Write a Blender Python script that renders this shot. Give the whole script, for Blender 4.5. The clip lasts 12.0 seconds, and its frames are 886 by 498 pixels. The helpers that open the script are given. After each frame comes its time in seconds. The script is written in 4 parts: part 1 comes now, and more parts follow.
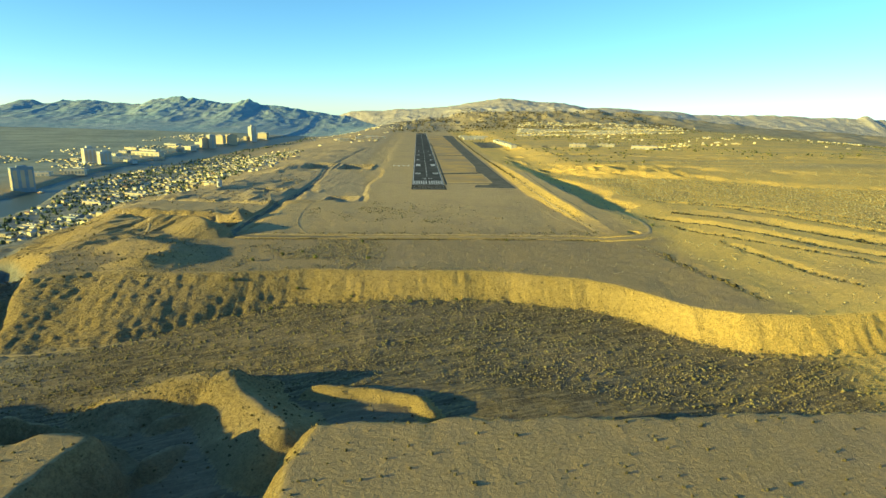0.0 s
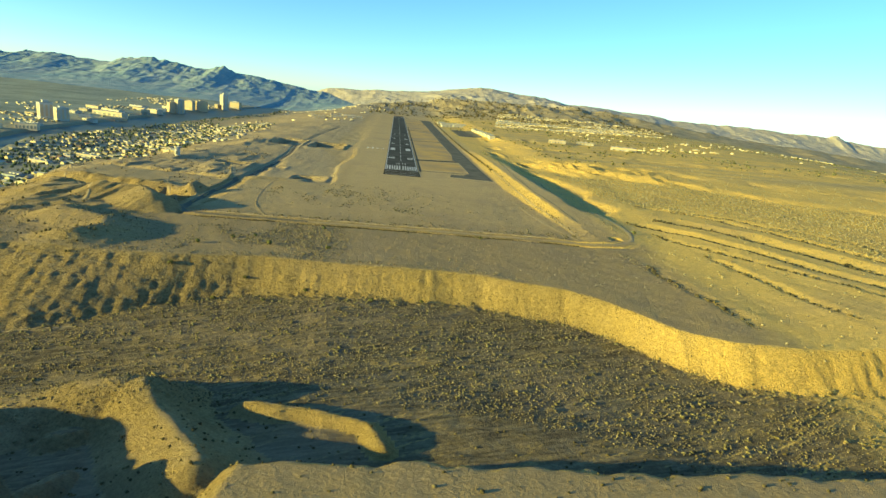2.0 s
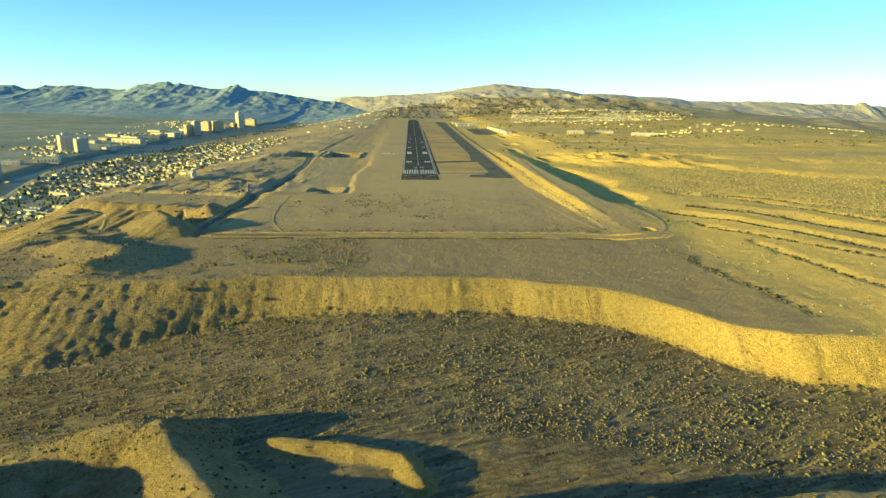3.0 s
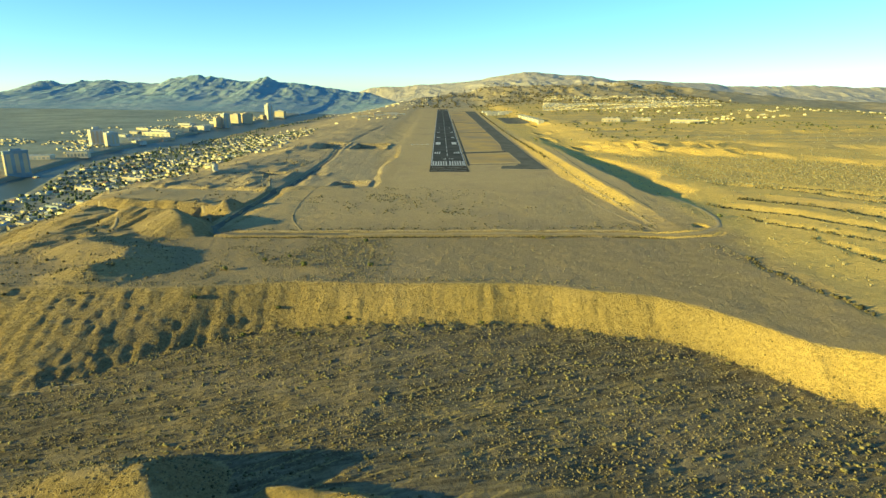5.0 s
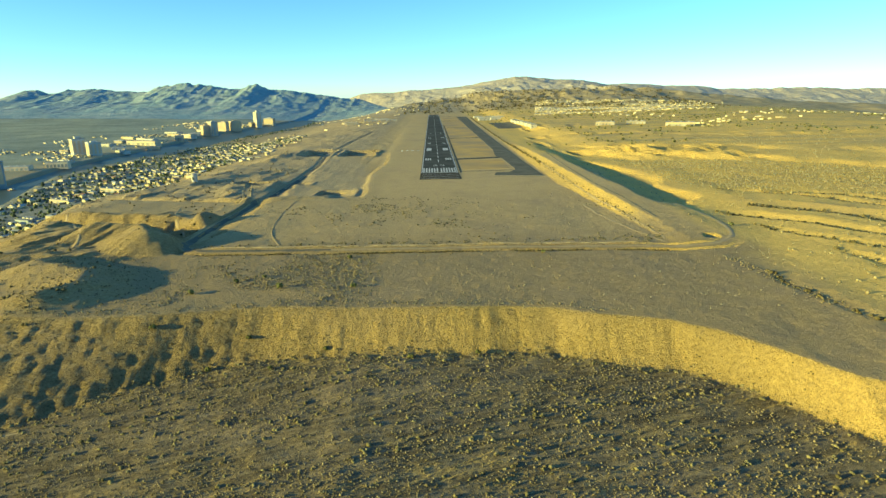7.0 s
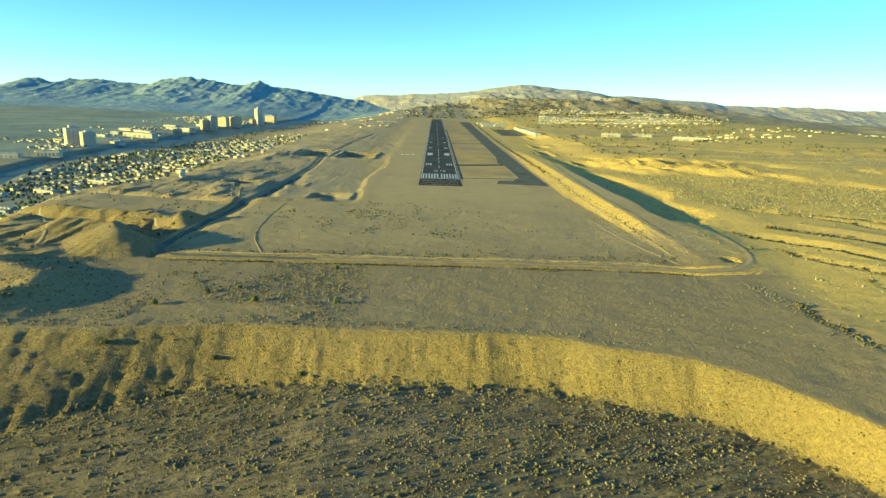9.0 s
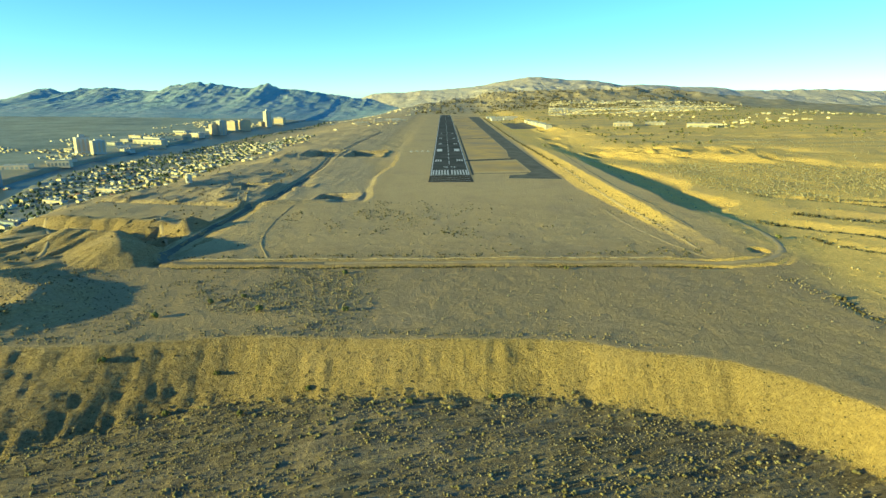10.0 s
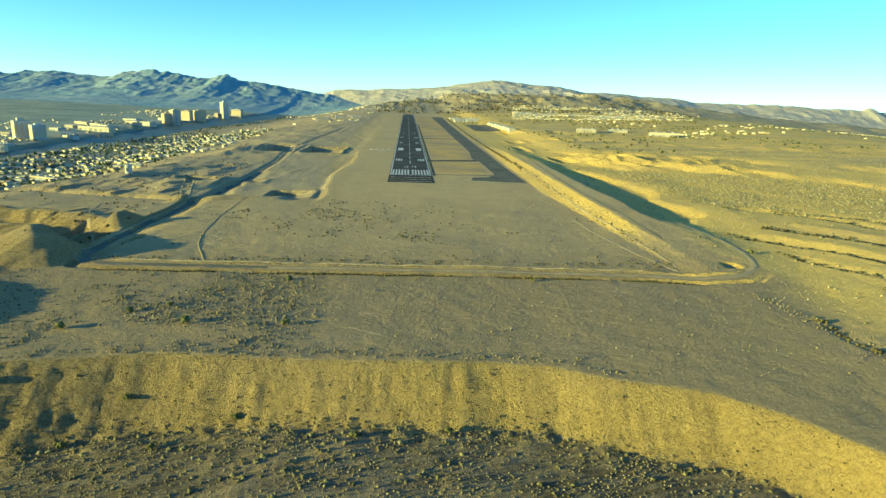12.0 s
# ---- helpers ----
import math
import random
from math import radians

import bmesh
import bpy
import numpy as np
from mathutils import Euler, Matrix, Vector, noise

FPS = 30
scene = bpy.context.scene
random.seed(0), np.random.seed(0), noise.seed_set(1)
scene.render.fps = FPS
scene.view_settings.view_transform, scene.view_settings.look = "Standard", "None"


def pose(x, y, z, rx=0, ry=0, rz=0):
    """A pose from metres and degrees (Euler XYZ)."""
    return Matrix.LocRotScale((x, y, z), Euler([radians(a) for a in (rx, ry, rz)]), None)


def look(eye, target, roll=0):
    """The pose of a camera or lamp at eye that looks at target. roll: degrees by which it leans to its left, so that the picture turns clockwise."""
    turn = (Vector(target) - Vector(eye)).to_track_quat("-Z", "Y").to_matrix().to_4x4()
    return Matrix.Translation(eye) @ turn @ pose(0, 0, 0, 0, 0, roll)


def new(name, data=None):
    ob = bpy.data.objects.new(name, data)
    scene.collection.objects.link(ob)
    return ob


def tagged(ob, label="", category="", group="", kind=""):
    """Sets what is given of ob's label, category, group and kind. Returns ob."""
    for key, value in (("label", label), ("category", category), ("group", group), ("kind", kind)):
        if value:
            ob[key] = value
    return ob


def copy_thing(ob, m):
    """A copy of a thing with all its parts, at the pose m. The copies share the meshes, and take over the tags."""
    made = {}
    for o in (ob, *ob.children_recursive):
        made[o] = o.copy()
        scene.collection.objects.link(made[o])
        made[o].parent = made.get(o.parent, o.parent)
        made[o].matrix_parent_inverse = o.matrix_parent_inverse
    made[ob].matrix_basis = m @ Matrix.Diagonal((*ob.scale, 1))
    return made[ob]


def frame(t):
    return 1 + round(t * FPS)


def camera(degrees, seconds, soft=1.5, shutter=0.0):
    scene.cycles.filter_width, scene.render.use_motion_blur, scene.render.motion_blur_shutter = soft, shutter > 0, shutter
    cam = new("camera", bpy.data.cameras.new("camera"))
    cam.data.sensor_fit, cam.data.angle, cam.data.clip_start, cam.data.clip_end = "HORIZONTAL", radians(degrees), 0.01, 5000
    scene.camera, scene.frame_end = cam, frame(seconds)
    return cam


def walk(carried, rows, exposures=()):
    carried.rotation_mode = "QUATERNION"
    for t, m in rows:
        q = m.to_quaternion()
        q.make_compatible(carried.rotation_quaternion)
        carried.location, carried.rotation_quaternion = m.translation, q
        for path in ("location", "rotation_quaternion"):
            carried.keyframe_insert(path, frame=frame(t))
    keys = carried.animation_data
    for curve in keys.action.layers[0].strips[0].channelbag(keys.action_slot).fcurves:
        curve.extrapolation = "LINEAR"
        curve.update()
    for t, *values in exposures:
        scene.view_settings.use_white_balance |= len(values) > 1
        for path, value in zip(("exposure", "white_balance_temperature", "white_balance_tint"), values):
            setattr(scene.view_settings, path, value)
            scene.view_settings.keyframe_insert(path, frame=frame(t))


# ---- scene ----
cam = camera(71.45, 12.0, soft=1.5)
walk(cam, [
    (0.0, look((-15.06, -911.91, 108.88), (-11.036, -814.470, 86.769), 0.39)),
    (0.5, look((-14.47, -901.68, 108.30), (-11.404, -804.542, 84.753), -0.47)),
    (1.0, look((-13.91, -891.54, 107.70), (-9.737, -794.616, 83.431), 1.55)),
    (1.5, look((-13.38, -881.47, 107.10), (-6.900, -784.433, 83.841), 3.22)),
    (2.0, look((-12.87, -871.50, 106.49), (-3.798, -774.775, 82.460), 5.27)),
    (2.2, look((-12.67, -867.55, 106.25), (-3.152, -770.817, 81.773), 5.05)),
    (2.5, look((-12.38, -861.63, 105.88), (-3.325, -764.880, 81.845), 4.09)),
    (3.0, look((-11.91, -851.85, 105.26), (-6.777, -754.941, 81.125), 0.40)),
    (3.2, look((-11.73, -847.97, 105.01), (-8.489, -751.054, 80.568), 0.26)),
    (4.8, look((-10.35, -817.54, 102.99), (-10.629, -720.812, 77.606), 0.45)),
    (5.0, look((-10.19, -813.82, 102.73), (-9.940, -717.171, 77.052), -0.47)),
    (5.5, look((-9.79, -804.61, 102.08), (-8.312, -707.824, 76.956), -1.00)),
    (6.0, look((-9.40, -795.52, 101.42), (-7.978, -698.774, 76.166), -2.64)),
    (6.5, look((-9.01, -786.57, 100.75), (-8.099, -689.668, 76.084), -2.37)),
    (7.0, look((-8.63, -777.77, 100.07), (-7.266, -680.910, 75.232), -1.08)),
    (7.2, look((-8.48, -774.29, 99.79), (-6.666, -677.496, 74.720), -0.97)),
    (8.8, look((-7.29, -747.34, 97.43), (-5.154, -650.280, 73.451), 1.34)),
    (9.0, look((-7.15, -744.09, 97.11), (-5.433, -647.044, 73.050), 1.39)),
    (9.5, look((-6.78, -736.10, 96.29), (-6.210, -639.149, 71.775), 1.16)),
    (10.0, look((-6.41, -728.28, 95.44), (-6.843, -631.377, 70.760), -0.80)),
    (10.5, look((-6.05, -720.66, 94.53), (-6.291, -623.816, 69.628), -1.28)),
    (11.0, look((-5.69, -713.25, 93.58), (-3.996, -616.332, 68.983), 0.14)),
    (11.5, look((-5.32, -706.04, 92.56), (-1.221, -609.143, 68.173), 0.74)),
    (12.0, look((-4.96, -699.05, 91.48), (1.188, -602.297, 66.943), 1.79)),
], exposures=((0.0, 1.11, 5700, -17), (3.0, 1.14, 5800, -17), (7.0, 1.15, 5480, -18), (9.0, 1.18, 5230, -21), (12.0, 1.17, 5000, -23)))

# ---------------------------------------------------------------- light
SUN_AZ = math.atan2(-0.95, -0.31)          # clockwise from +y: low evening sun, to the west and a little behind
SUN_EL = radians(9.0)
world = bpy.data.worlds.new("sky")
scene.world = world
world.use_nodes = True
wn = world.node_tree
wn.nodes.clear()
sky = wn.nodes.new("ShaderNodeTexSky")
sky.sky_type = "NISHITA"
sky.sun_disc = False
sky.sun_elevation = SUN_EL
sky.sun_rotation = SUN_AZ % (2 * math.pi)
sky.altitude = 200
sky.air_density = 0.7
sky.dust_density = 0.05
sky.ozone_density = 2.6
back = wn.nodes.new("ShaderNodeBackground")
back.inputs["Strength"].default_value = 0.122
wout = wn.nodes.new("ShaderNodeOutputWorld")
wn.links.new(sky.outputs["Color"], back.inputs["Color"])
wn.links.new(back.outputs["Background"], wout.inputs["Surface"])

sun = new("sun", bpy.data.lights.new("sun", "SUN"))
sun.data.energy = 5.2
sun.data.angle = radians(0.6)
sun.data.color = (1.0, 0.7, 0.17)
toward_sun = Vector((math.sin(SUN_AZ) * math.cos(SUN_EL), math.cos(SUN_AZ) * math.cos(SUN_EL), math.sin(SUN_EL)))
sun.matrix_world = Matrix.Translation((-400, -600, 400)) @ toward_sun.to_track_quat("Z", "Y").to_matrix().to_4x4()


# ---------------------------------------------------------------- materials
def material(name, base, second, scale=0.2, rough=0.9, metal=0.0, detail=6.0, bump=0.0, bump_scale=2.0,
             third=None, third_scale=0.02, lo=0.35, hi=0.65, spec=0.3, random_tint=0.0, bump_dist=0.6):
    """A surface of two tones in a noise, a third tone at a larger scale, and fine relief."""
    m = bpy.data.materials.new(name)
    m.use_nodes = True
    t = m.node_tree
    n, l = t.nodes, t.links
    bsdf = n["Principled BSDF"]
    bsdf.inputs["Roughness"].default_value = rough
    bsdf.inputs["Metallic"].default_value = metal
    bsdf.inputs["Specular IOR Level"].default_value = spec
    geo = n.new("ShaderNodeNewGeometry")

    def noise_at(s, d, rough_=0.55):
        nz = n.new("ShaderNodeTexNoise")
        nz.inputs["Scale"].default_value = s
        nz.inputs["Detail"].default_value = d
        nz.inputs["Roughness"].default_value = rough_
        l.new(geo.outputs["Position"], nz.inputs["Vector"])
        return nz.outputs["Fac"]

    def ramp(fac, a, b, p, q):
        r = n.new("ShaderNodeValToRGB")
        r.color_ramp.elements[0].position, r.color_ramp.elements[1].position = p, q
        r.color_ramp.elements[0].color, r.color_ramp.elements[1].color = (*a, 1), (*b, 1)
        l.new(fac, r.inputs["Fac"])
        return r.outputs["Color"]

    col = ramp(noise_at(scale, detail), base, second, lo, hi)
    if third is not None:
        mix = n.new("ShaderNodeMix")
        mix.data_type = "RGBA"
        l.new(ramp(noise_at(third_scale, 4.0), (0, 0, 0), (1, 1, 1), 0.42, 0.66), mix.inputs[0])
        l.new(col, mix.inputs[6])
        mix.inputs[7].default_value = (*third, 1)
        col = mix.outputs[2]
    if random_tint:
        info = n.new("ShaderNodeObjectInfo")
        isl = n.new("ShaderNodeMath")
        isl.operation = "ADD"
        l.new(info.outputs["Random"], isl.inputs[0])
        l.new(geo.outputs["Random Per Island"], isl.inputs[1])
        fr = n.new("ShaderNodeMath")
        fr.operation = "FRACT"
        l.new(isl.outputs[0], fr.inputs[0])
        hsv = n.new("ShaderNodeHueSaturation")
        mr = n.new("ShaderNodeMapRange")
        mr.inputs["To Min"].default_value = 1 - random_tint
        mr.inputs["To Max"].default_value = 1 + random_tint
        l.new(fr.outputs[0], mr.inputs["Value"])
        l.new(mr.outputs["Result"], hsv.inputs["Value"])
        l.new(col, hsv.inputs["Color"])
        col = hsv.outputs["Color"]
    l.new(col, bsdf.inputs["Base Color"])
    if bump:
        b = n.new("ShaderNodeBump")
        b.inputs["Strength"].default_value = bump
        b.inputs["Distance"].default_value = bump_dist
        l.new(noise_at(bump_scale, 8.0, 0.65), b.inputs["Height"])
        l.new(b.outputs["Normal"], bsdf.inputs["Normal"])
    return m


def desert_soil():
    """Golden clay on slopes and the eastern fans, grey-brown gravel pavement on the level benches, both toned for the
    low sun, and a plain beyond the river greyed with painted haze.
    """
    m = bpy.data.materials.new("desert_soil")
    m.use_nodes = True
    n, l = m.node_tree.nodes, m.node_tree.links
    bsdf = n["Principled BSDF"]
    bsdf.inputs["Roughness"].default_value = 0.95
    bsdf.inputs["Specular IOR Level"].default_value = 0.08
    geo = n.new("ShaderNodeNewGeometry")
    pos, nor = n.new("ShaderNodeSeparateXYZ"), n.new("ShaderNodeSeparateXYZ")
    l.new(geo.outputs["Position"], pos.inputs[0])
    l.new(geo.outputs["True Normal"], nor.inputs[0])

    def tex(scale, detail, rough_=0.6, stretch=None, turn=0.0):
        t = n.new("ShaderNodeTexNoise")
        t.inputs["Scale"].default_value, t.inputs["Detail"].default_value, t.inputs["Roughness"].default_value = scale, detail, rough_
        src = geo.outputs["Position"]
        if stretch:
            rot, mp = n.new("ShaderNodeMapping"), n.new("ShaderNodeMapping")
            rot.inputs["Rotation"].default_value = (0, 0, -turn)
            mp.inputs["Scale"].default_value = stretch
            l.new(src, rot.inputs["Vector"])
            l.new(rot.outputs["Vector"], mp.inputs["Vector"])
            src = mp.outputs["Vector"]
        l.new(src, t.inputs["Vector"])
        return t.outputs["Fac"]

    def span(v, a, b, c=0.0, d=1.0):
        r = n.new("ShaderNodeMapRange")
        for k, val in zip(("From Min", "From Max", "To Min", "To Max"), (a, b, c, d)):
            r.inputs[k].default_value = val
        l.new(v, r.inputs["Value"])
        return r.outputs["Result"]

    def calc(op, a, b):
        q = n.new("ShaderNodeMath")
        q.operation = op
        for k, v in enumerate((a, b)):
            if isinstance(v, (int, float)):
                q.inputs[k].default_value = v
            else:
                l.new(v, q.inputs[k])
        return q.outputs[0]

    def tones(fac, a, b, p=0.35, q=0.65):
        r = n.new("ShaderNodeValToRGB")
        r.color_ramp.elements[0].position, r.color_ramp.elements[1].position = p, q
        r.color_ramp.elements[0].color, r.color_ramp.elements[1].color = (*a, 1), (*b, 1)
        l.new(fac, r.inputs["Fac"])
        return r.outputs["Color"]

    def blend(fac, a, b):
        x = n.new("ShaderNodeMix")
        x.data_type = "RGBA"
        l.new(fac, x.inputs[0])
        l.new(a, x.inputs[6])
        l.new(b, x.inputs[7])
        return x.outputs[2]

    grain, blotch, wide = tex(0.5, 9.0, 0.7), tex(0.06, 5.0), tex(0.012, 5.0)
    clay = tones(grain, (0.25, 0.184, 0.082), (0.45, 0.332, 0.15))
    gravel = tones(grain, (0.3, 0.221, 0.112), (0.38, 0.283, 0.148))
    mesa_sand = tones(grain, (0.47, 0.345, 0.165), (0.575, 0.425, 0.21))
    fan_sand = tones(grain, (0.58, 0.4, 0.11), (0.79, 0.55, 0.16))
    hazy_plain = blend(span(tex(1.0, 6.0, 0.65, (0.006, 0.009, 0.01), 0.6), 0.36, 0.66), tones(blotch, (0.23, 0.25, 0.185), (0.31, 0.32, 0.24)), tones(blotch, (0.36, 0.37, 0.275), (0.44, 0.44, 0.33)))
    level = span(nor.outputs["Z"], 0.955, 0.992)
    west_half = calc("ADD", calc("ADD", pos.outputs["X"], calc("MULTIPLY", calc("SUBTRACT", wide, 0.5), 60.0)), span(pos.outputs["Y"], 0.0, 220.0, 0.0, 45.0))
    bench = calc("MULTIPLY", calc("MULTIPLY", level, span(west_half, 178.0, 206.0, 1.0, 0.0)), span(blotch, 0.25, 0.6, 0.75, 1.0))
    wild = calc("MULTIPLY", span(pos.outputs["Y"], -215.0, -150.0), span(west_half, -64.0, -90.0))
    bench = calc("MULTIPLY", bench, calc("SUBTRACT", 1.0, wild))
    cliff = blend(span(west_half, -110.0, -15.0), tones(grain, (0.2, 0.15, 0.07), (0.4, 0.3, 0.14)), tones(grain, (0.33, 0.242, 0.09), (0.47, 0.345, 0.13)))
    clay = blend(span(pos.outputs["Y"], -478.0, -500.0), clay, cliff)
    clay = blend(wild, clay, tones(grain, (0.34, 0.263, 0.15), (0.5, 0.389, 0.227)))
    clay = blend(span(pos.outputs["X"], 112.0, 150.0), clay, fan_sand)
    broken = calc("ADD", pos.outputs["Y"], calc("MULTIPLY", calc("SUBTRACT", blotch, 0.5), 70.0))
    gravel = blend(calc("MULTIPLY", span(broken, -392.0, -330.0, 0.0, 1.0), span(broken, -330.0, -120.0, 0.6, 1.0)), gravel, mesa_sand)
    shadow_streak = calc("ADD", calc("MULTIPLY", tex(1.0, 5.0, 0.7, (0.03, 0.22, 0.1), 0.3), 0.6), calc("MULTIPLY", tex(1.0, 3.0, 0.6, (0.1, 0.6, 0.3), 0.25), 0.4))
    wash_gravel = blend(span(shadow_streak, 0.44, 0.56), tones(grain, (0.08, 0.064, 0.04), (0.13, 0.104, 0.064)), tones(grain, (0.17, 0.136, 0.082), (0.26, 0.208, 0.125)))
    gravel = blend(span(pos.outputs["Z"], -8.0, -13.0), gravel, wash_gravel)
    col = blend(bench, clay, gravel)
    col = blend(span(wide, 0.5, 0.75, 0.0, 0.5), col, tones(blotch, (0.27, 0.204, 0.13), (0.36, 0.278, 0.182)))
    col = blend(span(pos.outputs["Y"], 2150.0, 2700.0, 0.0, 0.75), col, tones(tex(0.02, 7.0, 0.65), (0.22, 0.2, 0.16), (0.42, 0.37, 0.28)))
    bands = calc("MULTIPLY", calc("MULTIPLY", span(tex(1.0, 5.0, 0.6, (0.002, 0.016, 0.01), -0.12), 0.47, 0.6), span(pos.outputs["X"], 250.0, 330.0)), span(pos.outputs["Y"], 20.0, 140.0, 0.0, 0.75))
    col = blend(bands, col, tones(blotch, (0.35, 0.272, 0.135), (0.48, 0.375, 0.19)))
    hazy_yards = calc("MULTIPLY", calc("MULTIPLY", span(pos.outputs["Z"], -26.0, -35.0), span(pos.outputs["X"], -770.0, -750.0)), span(pos.outputs["Y"], 1300.0, 900.0))
    col = blend(hazy_yards, col, tones(blotch, (0.19, 0.19, 0.165), (0.33, 0.32, 0.265)))
    col = blend(span(pos.outputs["X"], -780.0, -960.0), col, hazy_plain)
    pebble = tex(1.3, 4.0, 0.7)
    col = blend(calc("MULTIPLY", span(pebble, 0.52, 0.62), span(nor.outputs["Z"], 0.99, 0.93, 0.22, 0.5)), col, tones(blotch, (0.12, 0.091, 0.053), (0.17, 0.134, 0.085)))
    l.new(col, bsdf.inputs["Base Color"])
    bump = n.new("ShaderNodeBump")
    bump.inputs["Strength"].default_value = 0.9
    bump.inputs["Distance"].default_value = 1.6
    rill = tex(1.0, 5.0, 0.6, (0.5, 0.16, 0.16))
    slope = span(nor.outputs["Z"], 0.97, 0.88)
    crumb = calc("MULTIPLY", calc("MULTIPLY", tex(0.8, 8.0, 0.75), slope), 1.3)
    l.new(calc("ADD", calc("ADD", calc("MULTIPLY", tex(0.45, 10.0, 0.68), span(slope, 0.0, 1.0, 0.5, 1.0)), crumb), calc("MULTIPLY", calc("MULTIPLY", rill, slope), 0.4)), bump.inputs["Height"])
    l.new(bump.outputs["Normal"], bsdf.inputs["Normal"])
    return m


M_DESERT = desert_soil()
M_GRADED = material("graded_gravel", (0.33, 0.263, 0.168), (0.42, 0.315, 0.145), 0.3, 0.95, bump=0.3, bump_scale=0.6,
                    third=(0.39, 0.3, 0.174), third_scale=0.012, spec=0.1)
M_INFIELD = material("golden_infield_sand", (0.47, 0.321, 0.13), (0.62, 0.405, 0.125), 0.05, 0.95, bump=0.3, bump_scale=0.5, third=(0.33, 0.258, 0.16),
                     third_scale=0.012, spec=0.1)
M_DARK_SCRUB = material("dark_scrub", (0.07, 0.062, 0.03), (0.16, 0.13, 0.06), 0.7, 0.95, spec=0.05, random_tint=0.4)
M_BERM = material("sunlit_pale_gravel", (0.46, 0.358, 0.22), (0.64, 0.47, 0.21), 0.5, 0.95, spec=0.1, bump=0.5, bump_scale=1.2)
M_DARK_ROAD = material("dark_dirt_road", (0.13, 0.118, 0.09), (0.19, 0.17, 0.125), 0.15, 0.95, spec=0.1)
M_ROAD = material("packed_dirt_road", (0.36, 0.284, 0.182), (0.48, 0.355, 0.165), 0.15, 0.95, spec=0.1)
M_ASPHALT = material("runway_asphalt", (0.07, 0.07, 0.062), (0.112, 0.11, 0.097), 0.03, 0.95, third=(0.055, 0.055, 0.05),
                     third_scale=0.02, spec=0.04)
M_OLD_ASPHALT = material("worn_asphalt", (0.12, 0.113, 0.09), (0.19, 0.178, 0.14), 0.05, 0.95, spec=0.04)
M_PAD = material("blast_pad_asphalt", (0.05, 0.043, 0.039), (0.085, 0.074, 0.048), 0.1, 0.95, spec=0.04)
M_PAINT = material("white_runway_paint", (0.45, 0.43, 0.427), (0.68, 0.65, 0.58), 0.5, 0.7)
M_WORN_PAINT = material("worn_runway_paint", (0.25, 0.24, 0.237), (0.55, 0.53, 0.47), 0.4, 0.8)
M_SCRUB = material("dry_scrub", (0.14, 0.117, 0.063), (0.29, 0.24, 0.135), 0.7, 0.95, spec=0.05, random_tint=0.45)
M_FAN_SCRUB = material("grey_olive_scrub", (0.21, 0.18, 0.1), (0.36, 0.305, 0.17), 0.7, 0.95, spec=0.05, random_tint=0.4)
M_WASH_BUSH = material("olive_tan_bush", (0.13, 0.117, 0.055), (0.25, 0.215, 0.105), 0.9, 0.95, spec=0.05, random_tint=0.45)
M_MESA_SCRUB = material("olive_dry_scrub", (0.075, 0.07, 0.041), (0.17, 0.145, 0.062), 0.7, 0.95, spec=0.05, random_tint=0.5)
M_GREEN = material("green_desert_bush", (0.075, 0.08, 0.033), (0.165, 0.16, 0.05), 0.8, 0.95, spec=0.05, random_tint=0.35)
M_TREE = material("town_tree_leaves", (0.06, 0.078, 0.045), (0.12, 0.14, 0.075), 0.5, 0.95, spec=0.05, random_tint=0.4)
M_STUCCO = material("cream_stucco", (0.4, 0.33, 0.272), (0.56, 0.47, 0.3), 0.05, 0.9, random_tint=0.4)
M_WHITE = material("white_stucco", (0.38, 0.37, 0.33), (0.5, 0.48, 0.43), 0.05, 0.85, random_tint=0.2)
M_SIDING = material("weathered_siding", (0.44, 0.37, 0.21), (0.62, 0.52, 0.3), 0.05, 0.85, random_tint=0.6)
M_TAN = material("tan_stucco", (0.5, 0.38, 0.272), (0.6, 0.47, 0.27), 0.05, 0.9)
M_ROOF = material("pale_roofing", (0.22, 0.225, 0.215), (0.4, 0.405, 0.38), 0.03, 0.9, random_tint=0.4)
M_ROOF_TILE = material("clay_roofing", (0.24, 0.13, 0.109), (0.34, 0.2, 0.12), 0.06, 0.9, random_tint=0.4)
M_GLASS = material("dark_glazing", (0.06, 0.08, 0.1), (0.1, 0.12, 0.14), 0.1, 0.25, spec=0.6)
M_METAL = material("pale_metal_siding", (0.44, 0.41, 0.33), (0.55, 0.51, 0.41), 0.05, 0.6)
M_WATER = material("river_water", (0.07, 0.095, 0.08), (0.095, 0.12, 0.1), 0.01, 0.5, spec=0.28, bump=0.08, bump_scale=0.35)
M_WEST_ROCK = material("haze_tinted_rock", (0.24, 0.325, 0.36), (0.4, 0.445, 0.445), 0.014, 0.95, spec=0.05, bump=0.5, bump_scale=0.03, bump_dist=14.0,
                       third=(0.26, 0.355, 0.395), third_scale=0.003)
M_NORTH_ROCK = material("haze_paled_rock", (0.4, 0.35, 0.28), (0.56, 0.485, 0.375), 0.018, 0.95, spec=0.05, bump=0.8, bump_scale=0.02, bump_dist=12.0,
                        third=(0.47, 0.43, 0.365), third_scale=0.002, lo=0.3, hi=0.56)
M_PAPI = material("white_lamp_housing", (0.75, 0.74, 0.712), (0.85, 0.84, 0.8), 1.0, 0.5)
M_SHADE_CLADDING = material("grey_blue_shade_cladding", (0.2, 0.25, 0.28), (0.3, 0.34, 0.36), 0.05, 0.5)
M_CONCRETE = material("grey_concrete", (0.36, 0.33, 0.342), (0.46, 0.42, 0.34), 0.2, 0.9)
